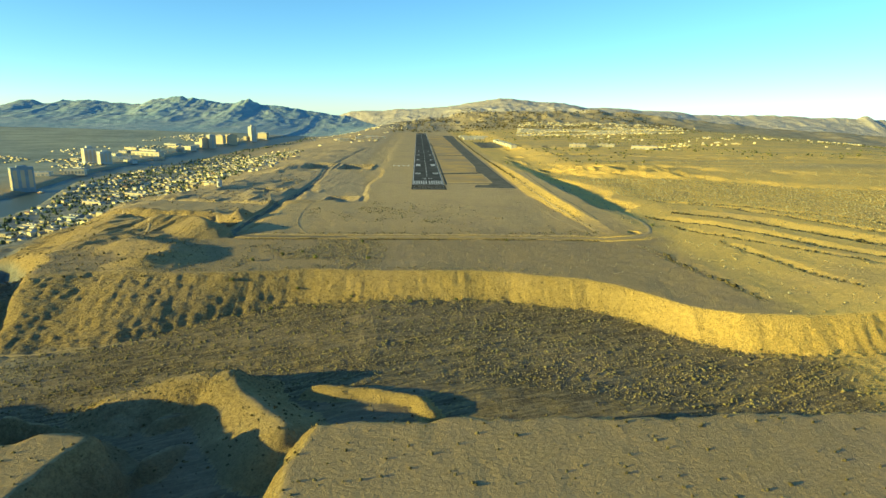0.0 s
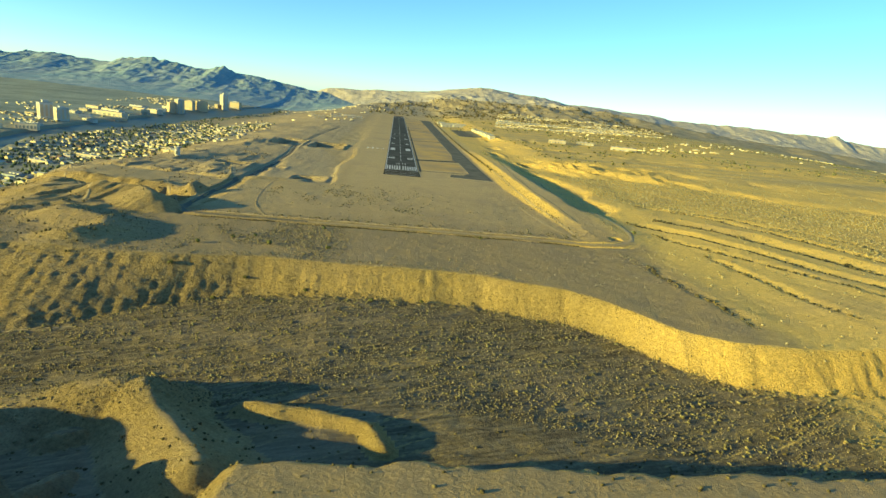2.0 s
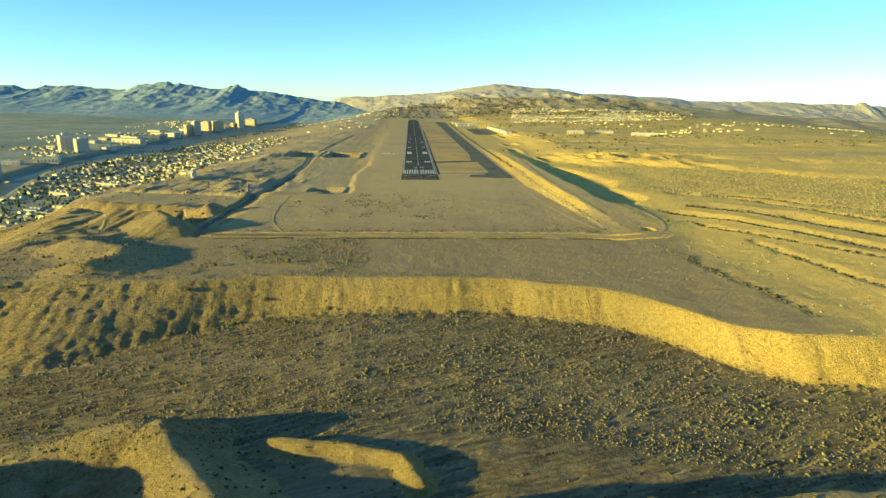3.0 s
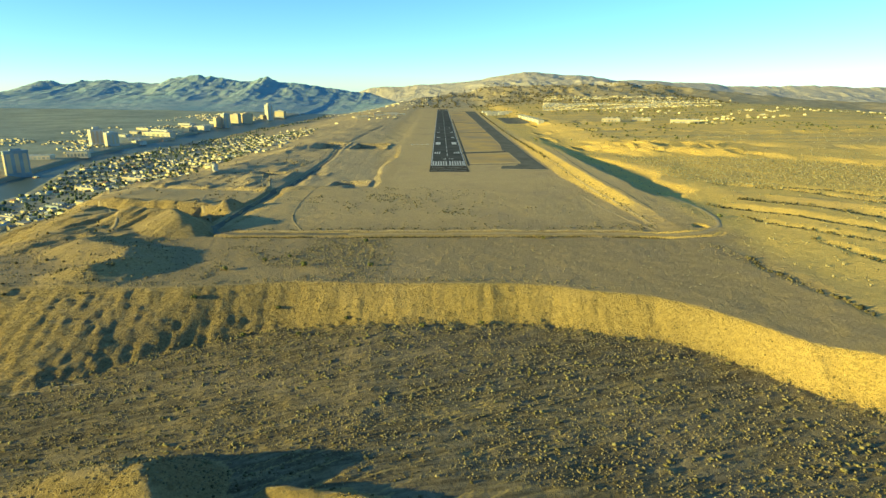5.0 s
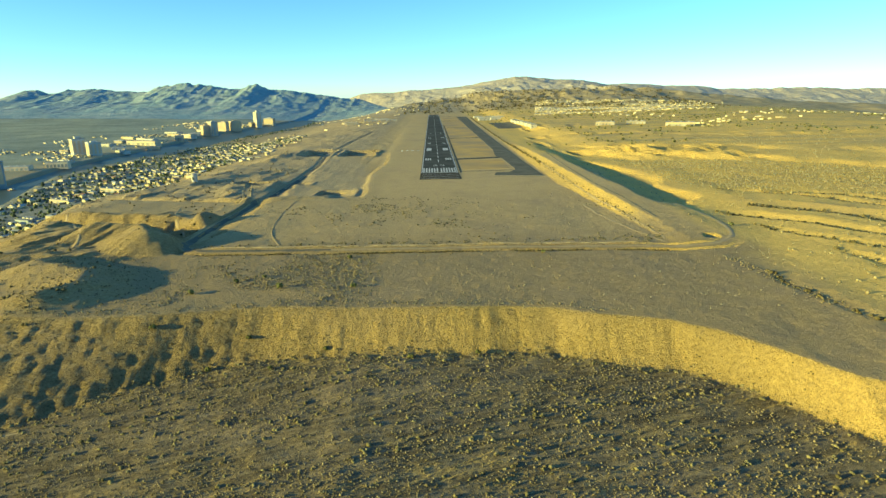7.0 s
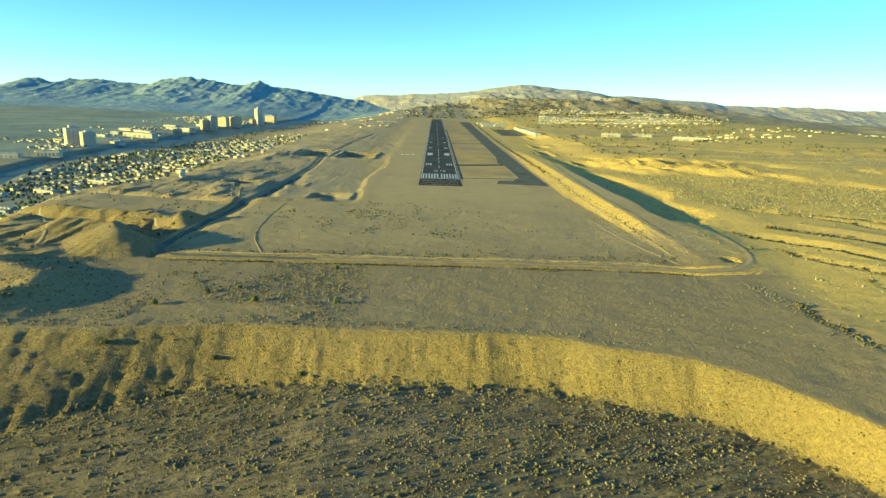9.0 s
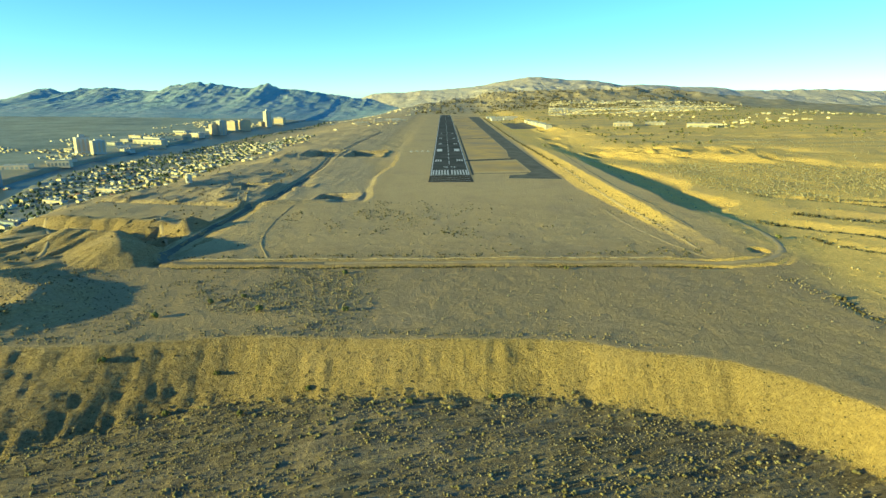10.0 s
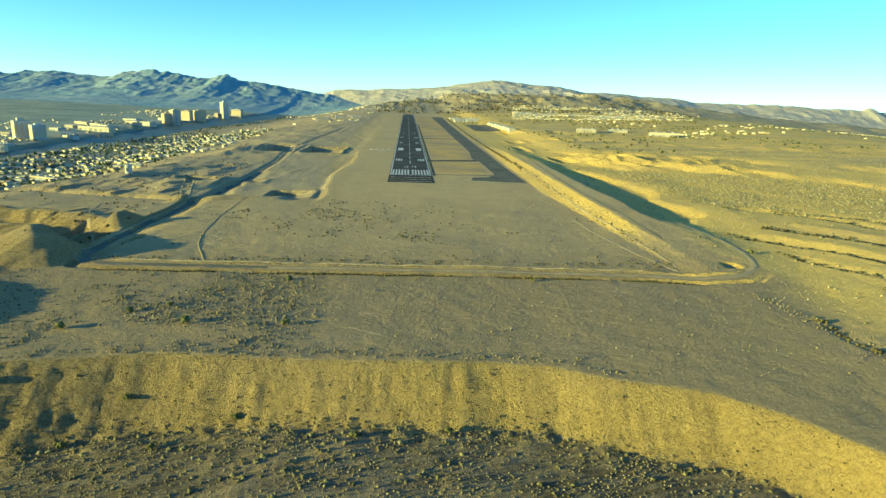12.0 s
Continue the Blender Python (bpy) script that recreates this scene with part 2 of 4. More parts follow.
M_RED = material("red_brick_paint", (0.3, 0.08, 0.068), (0.4, 0.12, 0.07), 0.2, 0.9)


# ---------------------------------------------------------------- noise and shapes
def hash2(ix, iy, seed):
    h = (ix.astype(np.int64) * 374761393 + iy.astype(np.int64) * 668265263 + seed * 1442695041) & 0xFFFFFFFF
    h = ((h ^ (h >> 13)) * 1274126177) & 0xFFFFFFFF
    return ((h ^ (h >> 16)) & 0xFFFF) / 65535.0


def vnoise(x, y, seed=0):
    """Smooth noise from -1 to 1."""
    ix, iy = np.floor(x), np.floor(y)
    fx, fy = x - ix, y - iy
    ux, uy = fx * fx * fx * (fx * (fx * 6 - 15) + 10), fy * fy * fy * (fy * (fy * 6 - 15) + 10)
    a, b = hash2(ix, iy, seed), hash2(ix + 1, iy, seed)
    c, d = hash2(ix, iy + 1, seed), hash2(ix + 1, iy + 1, seed)
    return 2 * ((a * (1 - ux) + b * ux) * (1 - uy) + (c * (1 - ux) + d * ux) * uy) - 1


def fbm(x, y, size, octaves=4, seed=0, gain=0.5):
    out, amp, total = 0.0, 1.0, 0.0
    for o in range(octaves):
        k = 2.0 ** o / size
        out = out + amp * vnoise(x * k + 17.3 * o, y * k - 9.1 * o, seed + o)
        total += amp
        amp *= gain
    return out / total


def ridged(x, y, size, octaves=4, seed=0):
    """Sharp crests: 0 in the valleys, 1 on the ridges."""
    out, amp, total = 0.0, 1.0, 0.0
    for o in range(octaves):
        k = 2.0 ** o / size
        out = out + amp * (1 - np.abs(vnoise(x * k + 31.7 * o, y * k + 5.3 * o, seed + o)))
        total += amp
        amp *= 0.5
    return out / total


def sstep(a, b, v):
    u = np.clip((v - a) / (b - a), 0, 1)
    return u * u * (3 - 2 * u)


def line_dist(x, y, pts):
    """Distance to a polyline, how far along it (0 to 1), and the side (positive to the left of its way)."""
    best = np.full(np.shape(x), 1e9)
    along, side = np.zeros(np.shape(x)), np.zeros(np.shape(x))
    n = len(pts) - 1
    for i in range(n):
        (ax, ay), (bx, by) = pts[i], pts[i + 1]
        dx, dy = bx - ax, by - ay
        u = np.clip(((x - ax) * dx + (y - ay) * dy) / (dx * dx + dy * dy), 0, 1)
        d = np.hypot(x - ax - u * dx, y - ay - u * dy)
        near = d < best
        best = np.where(near, d, best)
        along = np.where(near, (i + u) / n, along)
        side = np.where(near, np.sign(dx * (y - ay) - dy * (x - ax)), side)
    return best, along, side


def box_dist(x, y, cx, cy, hx, hy):
    qx, qy = np.abs(x - cx) - hx, np.abs(y - cy) - hy
    return np.hypot(np.maximum(qx, 0), np.maximum(qy, 0)) + np.minimum(np.maximum(qx, qy), 0)


# ---------------------------------------------------------------- the lie of the land
CLIFF_X = (-900, -400, -236, -203, -146, -91, -31, 0, 29, 47, 66, 95, 109, 123, 140, 162, 195, 225, 262, 320, 600, 2000)
CLIFF_Y = (-640, -540, -498, -503, -501, -493, -498, -500, -499, -503, -513, -523, -535, -554, -581, -596, -600, -598, -592, -600, -720, -900)
FLOOR_X = (-900, -400, -200, -152, -100, -67, -6, 60, 150, 300, 600, 2000)
FLOOR_Y = (-760, -700, -664, -656, -640, -632, -626, -640, -690, -800, -900, -1000)
WASH_ROAD = ((-170, -378), (-181, -366), (-186, -340), (-184, -305), (-182, -255), (-181, -200), (-180, -125), (-178, -80), (-176, 15), (-178, 130),
             (-186, 240), (-184, 357), (-178, 706), (-168, 900))
CROSS_ROAD = ((-170, -378), (-158, -381), (-129, -382), (-77, -383), (-2, -384), (61, -386), (125, -389), (153, -394), (178, -390),
              (196, -372), (205, -340), (206, -305), (200, -262), (196, -225))
FOOT_PATH = ((-113, -372), (-129, -333), (-135, -300), (-140, -250), (-141, -190))
RIM_X = (-420, -300, -282, -318, -328, -300, -255, -215, -185, -170, -165, -160, -160)
RIM_Y = (-700, -520, -400, -240, -120, 0, 200, 500, 900, 1500, 2200, 3000, 4300)
BANK_Y = (-2600, -700, -300, 117, 452, 585, 809, 1081, 1592, 2263, 3179, 4300)
NEAR_BANK = (-900, -640, -590, -640, -748, -758, -745, -715, -697, -640, -650, -700)
FAR_BANK = (-1200, -800, -760, -740, -805, -828, -842, -842, -872, -820, -760, -760)
CHANNELS = (          # line, depth, width of the floor
    (((262, -192), (294, -207), (336, -249), (350, -284), (366, -325), (400, -400), (440, -480)), 1.3, 3),
    (((256, -270), (289, -304), (307, -328), (322, -358), (345, -405), (380, -470)), 2.1, 11),
    (((217, -286), (244, -317), (270, -352), (286, -385), (302, -418), (318, -450), (336, -490), (360, -560)), 1.6, 5),
    (((243, -412), (246, -440), (249, -470), (254, -520), (263, -552)), 0.9, 1.5),
    (((300, -205), (353, -240), (400, -300), (440, -380)), 0.9, 3),
    (((228, -336), (240, -372), (256, -402), (276, -430), (302, -476), (330, -530)), 0.8, 2),
    (((175, -452), (176, -484), (181, -519), (186, -551), (188, -574)), 0.5, 1.5),
)
SCARP_X = (180, 281, 341, 410, 461, 495, 560, 700, 1000, 1400, 2600)
SCARP_Y = (240, 60, 45, -8, -42, -95, -140, -215, -300, -400, -600)
RIVER_Z = -52.0


def height(x, y):
    x, y = np.asarray(x, float), np.asarray(y, float)
    # airport mesa, falling slightly to the north, then rising into the hills
    z = np.where(y > 0, -0.0025 * np.minimum(y, 2300), 0.0)
    calm = sstep(60, 140, np.abs(x - 30) - 90) + sstep(0, 40, -185 - y) + sstep(2150, 2350, y)
    calm = np.clip(calm, 0, 1)
    z = z + calm * 0.7 * fbm(x, y, 38, 4, 3)
    z = z + sstep(150, 500, np.abs(x)) * 2.2 * fbm(x, y, 190, 4, 5)

    # eastern fans, benches and their gullied faces
    east = sstep(215, 300, x)
    z = z + 2.0 * east + 0.02 * np.clip(x - 215, 0, 750)
    z = z - sstep(500, 2600, x) * 0.052 * x * x / np.maximum(y + 950, 700)
    wob = 18 * fbm(x, y, 150, 4, 21) + 12 * ridged(x, y * 0.7, 58, 3, 22) + 40 * ridged(x + 0.3 * y, y * 0.35, 21, 3, 26)
    scarp1 = np.interp(x, SCARP_X, SCARP_Y)
    z = z + east * 3.2 * sstep(0, 38, y - scarp1 + wob - 31)
    knolls = sstep(238, 262, x) * (1 - sstep(390, 470, x)) * sstep(10, 40, y - scarp1) * (1 - sstep(150, 210, y - scarp1))
    z = z + knolls * (17.0 * (ridged(0.9 * x + 0.4 * y, 0.42 * (0.9 * y - 0.4 * x), 32, 3, 28) - 0.52) + 2.0 * (ridged(0.9 * x + 0.4 * y, 0.3 * y, 10, 2, 29) - 0.6))
    scarp2 = scarp1 + 230 + 0.1 * (x - 300)
    z = z + east * 2.2 * sstep(0, 26, y - scarp2 + 1.6 * wob)
    scarp3 = scarp1 + 520 + 0.2 * (x - 300)
    z = z + east * 2.6 * sstep(0, 30, y - scarp3 + 2.2 * wob)
    along, over = 0.42 * x - 0.9 * y, 0.9 * x + 0.42 * y
    fans = sstep(225, 290, x) * (1 - sstep(-40, 20, y - scarp1))
    z = z + fans * (1.3 * (ridged(over, along * 0.16, 46, 3, 23) - 0.6) + 0.5 * (ridged(over, along * 0.2, 15, 2, 24) - 0.6))
    z = z + east * sstep(20, 110, y - scarp1) * (2.4 * (ridged(over, along * 0.4, 60, 5, 25) - 0.6) + 1.1 * (ridged(x, y * 0.8, 26, 3, 27) - 0.6))
    for k, (c, deep, wide) in enumerate(CHANNELS):
        d, u, s = line_dist(x + 5 * fbm(x, y, 40, 3, 40 + k), y, c)
        d = d * s
        z = z - deep * sstep(-2.5, 0.5, d) * (1 - sstep(wide, 2.2 * wide + 6, d)) * sstep(0, 0.12, u) * sstep(0, 0.12, 1.02 - u)
        z = z + 0.35 * deep * np.exp(-((d - 2.2 * wide - 9) / 6) ** 2) * sstep(0, 0.12, u) * sstep(0, 0.12, 1.02 - u)

    # rolling hills beyond the far end
    far = sstep(2250, 3300, y)
    z = z + far * sstep(-420, -120, x + 60 * fbm(x, y, 300, 3, 54)) * (8 + 58 * sstep(2500, 3700, y) * sstep(-260, 380, x) + 56 * np.clip(ridged(x, y, 420, 5, 51) - 0.3, 0, 1) + 34 * (ridged(x, y, 150, 4, 53) - 0.6) + 14 * fbm(x, y, 900, 3, 52)) * (1 - 0.45 * sstep(1000, 2300, np.abs(x)))

    # western rim, bluffs, town terrace and river
    rim = np.interp(y, RIM_Y, RIM_X) + 26 * fbm(x, y, 95, 3, 61)
    out = rim - x + 26 * (ridged(x, y, 62, 3, 62) - 0.6)
    fall = np.interp(y, (-120, 60, 300, 900), (125, 150, 300, 400))
    west = 0.5 * sstep(0, 1, out / fall) + 0.5 * np.clip(out / fall, 0, 1)
    z = z - 34 * west
    bad = sstep(-70, 15, out) * (1 - 0.75 * sstep(130, 260, out)) * sstep(-480, -380, y) * (1 - sstep(900, 1500, y))
    z = z + bad * (8 - 4.5 * sstep(-120, 40, y)) * (ridged(0.8 * x - 0.6 * y, 0.35 * (0.6 * x + 0.8 * y), 46, 4, 63) - 0.62)
    near_bank, far_bank = np.interp(y, BANK_Y, NEAR_BANK), np.interp(y, BANK_Y, FAR_BANK)
    z = z - 13 * sstep(0, 1, (rim - 120 - x) / np.maximum(rim - 120 - near_bank - 30, 60))
    beyond = np.maximum(far_bank - x, 0)
    z = np.where(x < far_bank, -46 + 0.022 * beyond + 6 * fbm(x, y, 420, 4, 71) * sstep(100, 500, beyond), z)
    z = z + 22 * sstep(1900, 3700, y) * sstep(0, 300, beyond)
    river = sstep(0, 16, near_bank - x) * sstep(0, 16, x - far_bank)
    z = z * (1 - river) + (RIVER_Z - 4) * river

    wild_edge = sstep(-76, -84, x + 12 * fbm(x, y, 70, 4, 68)) * sstep(-180, -168, y + 7 * fbm(x, y, 30, 3, 66)) * (1 - sstep(150, 330, y))
    wild_ridge = line_dist(x, y, ((-192, -182), (-152, -172), (-116, -163)))[0]
    z = z + 3.2 * (1 - sstep(2, 15, wild_ridge + 3 * fbm(x, y, 20, 3, 69))) * sstep(-205, -190, x)
    wild = sstep(-74, -100, x + 8 * fbm(x, y, 45, 3, 65)) * sstep(-190, -150, y + 9 * fbm(x, y, 35, 3, 66)) * (1 - sstep(1700, 2100, y))
    z = z - 2.2 * wild_edge
    z = z + wild * (2.3 * (ridged(x, y * 0.5, 64, 5, 64) - 0.62) + 0.7 * (ridged(x, y * 0.6, 21, 2, 67) - 0.6) - 0.8)

    # wash in front of the mesa and the cliff above it
    cl = np.interp(x, CLIFF_X, CLIFF_Y)
    fl = np.interp(x, FLOOR_X, FLOOR_Y)
    d = cl - y
    rough_west = 1 - sstep(-235, -150, x + 14 * fbm(x, y, 40, 2, 85))
    d = d + 1.3 * (ridged(x, y * 0.4, 4.5, 2, 84) - 0.6) * sstep(0, 5, d) + ((1.1 - 0.3 * rough_west) * (ridged(x, y * 0.12, 9, 3, 81) - 0.62) + 9 * rough_west * (ridged(x + 0.25 * y, y * 0.1, 40, 4, 82) - 0.62)) * sstep(-4, 6, d)
    d_cliff = d
    run = np.interp(x, (-320, -222, -193, -167, -138, -105, -50), (100, 74, 64, 47, 30, 22, 19))
    drop = 0.35 * sstep(-1, run, d) + 0.65 * np.clip(d / run, 0, 1)
    rows_along, rows_over = 0.88 * x + 0.47 * y, 0.88 * y - 0.47 * x
    floor = -15.5 + 0.07 * np.minimum(x + 40, 0) + 0.35 * fbm(x, y, 12, 3, 83) + 0.75 * (ridged(rows_along * 0.13, rows_over, 4.6, 2, 119) - 0.6)
    z = np.where(d > -1, z * (1 - drop) + np.minimum(floor, z + 2) * drop, z)

    # mesas and mounds on the near side
    w1, w2 = 6 * fbm(x, y, 26, 3, 91), 5 * (ridged(x, y, 17, 3, 92) - 0.6)
    near = y < fl + 60
    low = z + 1.5 * sstep(fl + 8, fl - 30, y)
    forms = [(3.5, 1 - sstep(-2, 15, box_dist(x, y, -330, -882, 206, 159) + 1.9 * w1 + w2)),
             (3.2, 1 - sstep(-2, 17, box_dist(x, y, -348, -862, 160, 160) + 1.9 * w1 + w2)),
             (2.0, 1 - sstep(-3, 15, box_dist(x, y, 200, -902, 254, 190) + 0.8 * w1 + w2))]
    for tops, outer, pts in (((-13, -8, -6, -7), 28, ((-142, -660), (-124, -653), (-110, -652), (-96, -653))),
                             ((-4, -8, -7, -2), 29, ((-98, -656), (-90, -668), (-74, -688), (-64, -706))),
                             ((-10.5, -10, -9.5, -10.5), 11, ((-62, -656), (-40, -660), (-16, -669), (-9, -683))),
                             ((-4, -9, -14), 16, ((-170, -694), (-146, -695), (-122, -714))),
                             ((-12, -16), 9, ((-112, -712), (-108, -698))), ((-16, -16), 11, ((-122, -676), (-112, -672)))):
        gap, run_u, _ = line_dist(x, y, pts)
        gap = np.maximum(gap + 0.45 * w1 + 0.7 * w2, 0)
        top = np.interp(run_u, np.linspace(0, 1, len(tops)), tops)
        forms.append((top, 0.45 * (1 - np.clip(gap / outer, 0, 1)) + 0.55 * (1 - sstep(0, outer, gap))))
    for top, mask in forms:
        low = np.maximum(low, (-17.0 + 0.06 * np.minimum(x + 40, 0)) * (1 - mask) + top * mask)
    z = np.where(near, np.maximum(z, low), z)

    # shaded ravine that ends the mesa in the west
    prow = line_dist(x, y, ((-276, -580), (-290, -520), (-308, -470), (-335, -425), (-390, -370)))[0]
    z = z - 15 * (1 - sstep(5, 24, prow + 8 * (ridged(x, y, 26, 4, 116) - 0.6))) * sstep(-620, -560, y)

    # golden hills at the mesa's west end
    w3 = 7 * fbm(x, y, 34, 3, 95) + 7 * (ridged(x, y, 24, 3, 96) - 0.6)
    hill_a, _, _ = line_dist(x, y, ((-207, -484), (-198, -464), (-206, -442), (-240, -425)))
    cone_a = np.maximum(hill_a + 0.5 * w3, 0)
    z = z + 7.5 * (0.75 * (1 - np.clip(cone_a / 29, 0, 1)) + 0.25 * (1 - sstep(0, 29, cone_a))) * sstep(-515, -480, y)
    hill_b, _, _ = line_dist(x, y, ((-203, -366), (-226, -332), (-256, -330)))
    cone_b = np.maximum(hill_b + 0.5 * w3, 0)
    z = z + 11.0 * (0.75 * (1 - np.clip(cone_b / 29, 0, 1)) + 0.25 * (1 - sstep(0, 29, cone_b)))
    z = z + (7.5 - 4.5 * sstep(-60, 60, y)) * (ridged(0.8 * x - 0.6 * y, 0.4 * (0.6 * x + 0.8 * y), 38, 4, 98) - 0.62) * sstep(-205, -235, x) * sstep(-430, -395, y) * (1 - sstep(500, 900, y)) * (1 - sstep(120, 200, out))

    # gully with the sunken road, and the pits beside it
    dr, ru, rs = line_dist(x, y, WASH_ROAD)
    cut = (1.3 + 1.2 * fbm(x, y, 70, 2, 94)) * sstep(0, 0.10, ru) * (1 - 0.8 * sstep(0.55, 0.75, ru)) + 0.5
    bank_east = np.where((rs < 0) & (y < 30), 1.0, 0.0)
    z = z - cut * (1 - sstep(3.5, 7.5 + 1.5 * w3 / 7, dr)) * (1 - bank_east) - (cut + 1.3) * bank_east * (1 - np.clip((dr - 4) / (10 + 1.2 * w3), 0, 1)) * sstep(0, 0.04, ru)
    # western bench between two ravines, the slope with the tank behind it
    w4 = 9 * (ridged(x, y * 0.8, 21, 3, 104) - 0.6)
    front = np.interp(x, (-420, -330, -252, -231, -190), (-200, -226, -248, -232, -203)) + w4
    back = np.interp(x, (-420, -297, -235, -200), (-120, -146, -158, -165)) + 0.4 * w4
    on_west = sstep(-190, -203, x) * sstep(-400, -330, x)
    inside_bench = sstep(0, 9, y - front) * sstep(0, 14, back - y) * on_west
    z = z * (1 - 0.85 * inside_bench) + (-1.5 + 0.5 * fbm(x, y, 30, 2, 105)) * 0.85 * inside_bench
    hollow = line_dist(x, y, ((-190, -326), (-206, -306), (-228, -284), (-262, -270), (-300, -262), (-350, -240)))[0]
    z = z - 11.5 * (1 - sstep(5, 26, hollow + 0.9 * w4)) * sstep(4, 18, dr) * sstep(-430, -300, x) * (1 - inside_bench)
    ravine = line_dist(x, y, ((-200, -168), (-235, -150), (-297, -139), (-370, -108)))[0]
    z = z - 7.5 * (1 - sstep(3, 15, ravine + 0.35 * w4)) * sstep(3, 12, dr) * sstep(-420, -340, x)
    crest = line_dist(x, y, ((-212, -72), (-285, -62), (-345, -108)))[0]
    z = z + 4.5 * (1 - sstep(0, 58, crest + 0.8 * w4)) * sstep(4, 16, dr)
    z = z + 7.0 * (1 - np.clip((line_dist(x, y, ((-216, -298), (-205, -287), (-197, -272)))[0] + 0.25 * w4) / 15, 0, 1)) * sstep(4.5, 10, dr)
    spurs = sstep(-192, -212, x) * sstep(-445, -405, y) * (1 - sstep(60, 160, y)) * sstep(4, 16, dr) * (1 - 0.8 * inside_bench) * (1 - sstep(150, 240, out))
    z = z + spurs * (4.4 * (ridged(0.85 * x - 0.5 * y, 0.3 * (0.5 * x + 0.85 * y), 25, 4, 106) - 0.62) + 1.6 * (ridged(0.85 * x - 0.5 * y, 0.25 * (0.5 * x + 0.85 * y), 8, 2, 107) - 0.6))
    fan = line_dist(x, y, ((-262, 250), (-235, 290)))[0]
    z = z + 7 * (1 - sstep(0, 48, fan + w4)) * sstep(4, 20, dr)
    for px, py, rx, ry, dep in ((-112, -134, 18, 19, 7), (-163, -55, 11, 9, 5), (-134, 292, 29, 46, 10), (-206, 310, 26, 60, 10), (-215, -60, 20, 26, 7),
                                (226, 208, 15, 42, 7), (195, 395, 12, 58, 5), (212, 560, 16, 40, 6), (250, 820, 20, 60, 6), (345, 760, 18, 50, 5)):
        e = box_dist(x, y, px, py, rx - 3, ry - 3) + 5 * fbm(x, y, 24, 3, 97)
        z = z - dep * (1 - sstep(-1.0, 3.5, e)) * np.clip(0.62 - 0.5 * (x - px) / rx, 0, 1)
        z = z + 0.16 * dep * np.exp(-((e - 6) / 3.5) ** 2)

    # bank east of the airfield: lit western slope, flat top, shaded drop
    foot = np.interp(y, (-380, -232, -118, 79, 400), (147, 138, 127, 128, 130)) + 1.6 * fbm(x, y, 22, 3, 110)
    brow = np.interp(y, (-380, -314, -272, -198, -72, 281, 460), (164, 161, 156, 151, 149, 150, 146)) + 1.2 * fbm(x, y, 16, 3, 111)
    edge = np.interp(y, (-395, -336, -292, -262, -240, -185, -116, -6, 90, 300), (186, 188, 186, 178, 175, 178, 172, 171, 170, 158)) + 1.8 * fbm(x, y, 17, 4, 112)
    top = np.interp(y, (-398, -371, -314, -282, -245, -150, 60, 260, 480), (0.3, 1.5, 2.9, 4.2, 6.8, 7.4, 7.2, 5.4, 0.5))
    steep = sstep(-262, -225, y) * (1 - sstep(55, 110, y))
    z = z + top * np.clip((x - foot) / np.maximum(brow - foot, 4), 0, 1) * (1 - sstep(0, 5 + 40 * (1 - steep), x - edge))
    ends = sstep(-268, -220, y) * (1 - sstep(50, 115, y))
    brim = np.interp(y, (-262, -222, -185, -147, -97, 21, 87), (196, 222, 218, 209, 230, 214, 190)) + 7 * fbm(x, y, 26, 4, 113)
    floor_in = sstep(2, 7, x - edge) * (1 - sstep(0, 10, x - brim - 2))
    z = z * (1 - ends * floor_in) + (-1.2 + 0.5 * fbm(x, y, 20, 3, 114)) * ends * floor_in
    z = z + 2.2 * sstep(4, 18, x - brim) * (1 - sstep(32, 80, x - brim)) * sstep(-262, -225, y) * (1 - sstep(60, 160, y))
    quarry = np.hypot((x - 181) / 6, (y + 371) / 8) + 0.3 * fbm(x, y, 9, 3, 115)
    z = z - 1.5 * (1 - sstep(0.6, 1.0, quarry))

    # level the crossing road, with a low bank on its north side
    dc, cu, cs = line_dist(x, y, CROSS_ROAD)
    bank = (1 - sstep(0.8, 3.2, np.abs(dc - 6.5))) * np.where(cs > 0, 1, 0) * (1 - sstep(0.55, 0.7, cu)) * sstep(0.03, 0.1, cu)
    z = z + 1.1 * bank * (0.8 + 0.4 * fbm(x, y, 9, 2, 99))
    ditch = (1 - sstep(0.8, 3.6, np.abs(dc - 8.0))) * np.where(cs < 0, 1, 0) * (1 - sstep(0.55, 0.7, cu))
    z = z - 1.9 * ditch * (0.65 + 0.5 * fbm(x, y, 13, 3, 118))
    face = sstep(0, 4, d_cliff) * (1 - sstep(run, run + 12, d_cliff))
    z = z + face * (0.8 * fbm(x, y, 3.2, 2, 102) + 0.9 * (ridged(x, y * 0.15, 6.5, 2, 103) - 0.6))
    # fine relief of the desert floor
    z = z + calm * (1 - river) * 0.22 * fbm(x, y, 5, 2, 101)
    return z


def graded(lo, hi, fine_lo, fine_hi, step, grow, most, grow_up):
    """Coordinates that are evenly fine in the middle and widen outwards."""
    c = list(np.arange(fine_lo, fine_hi + 1e-6, step))
    s, v = step, c[-1]
    while v < hi:
        s = min(s * grow_up, most)
        v += s
        c.append(v)
    s, v, low = step, c[0], []
    while v > lo:
        s = min(s * grow, most)
        v -= s
        low.append(v)
    return np.array(low[::-1] + c)


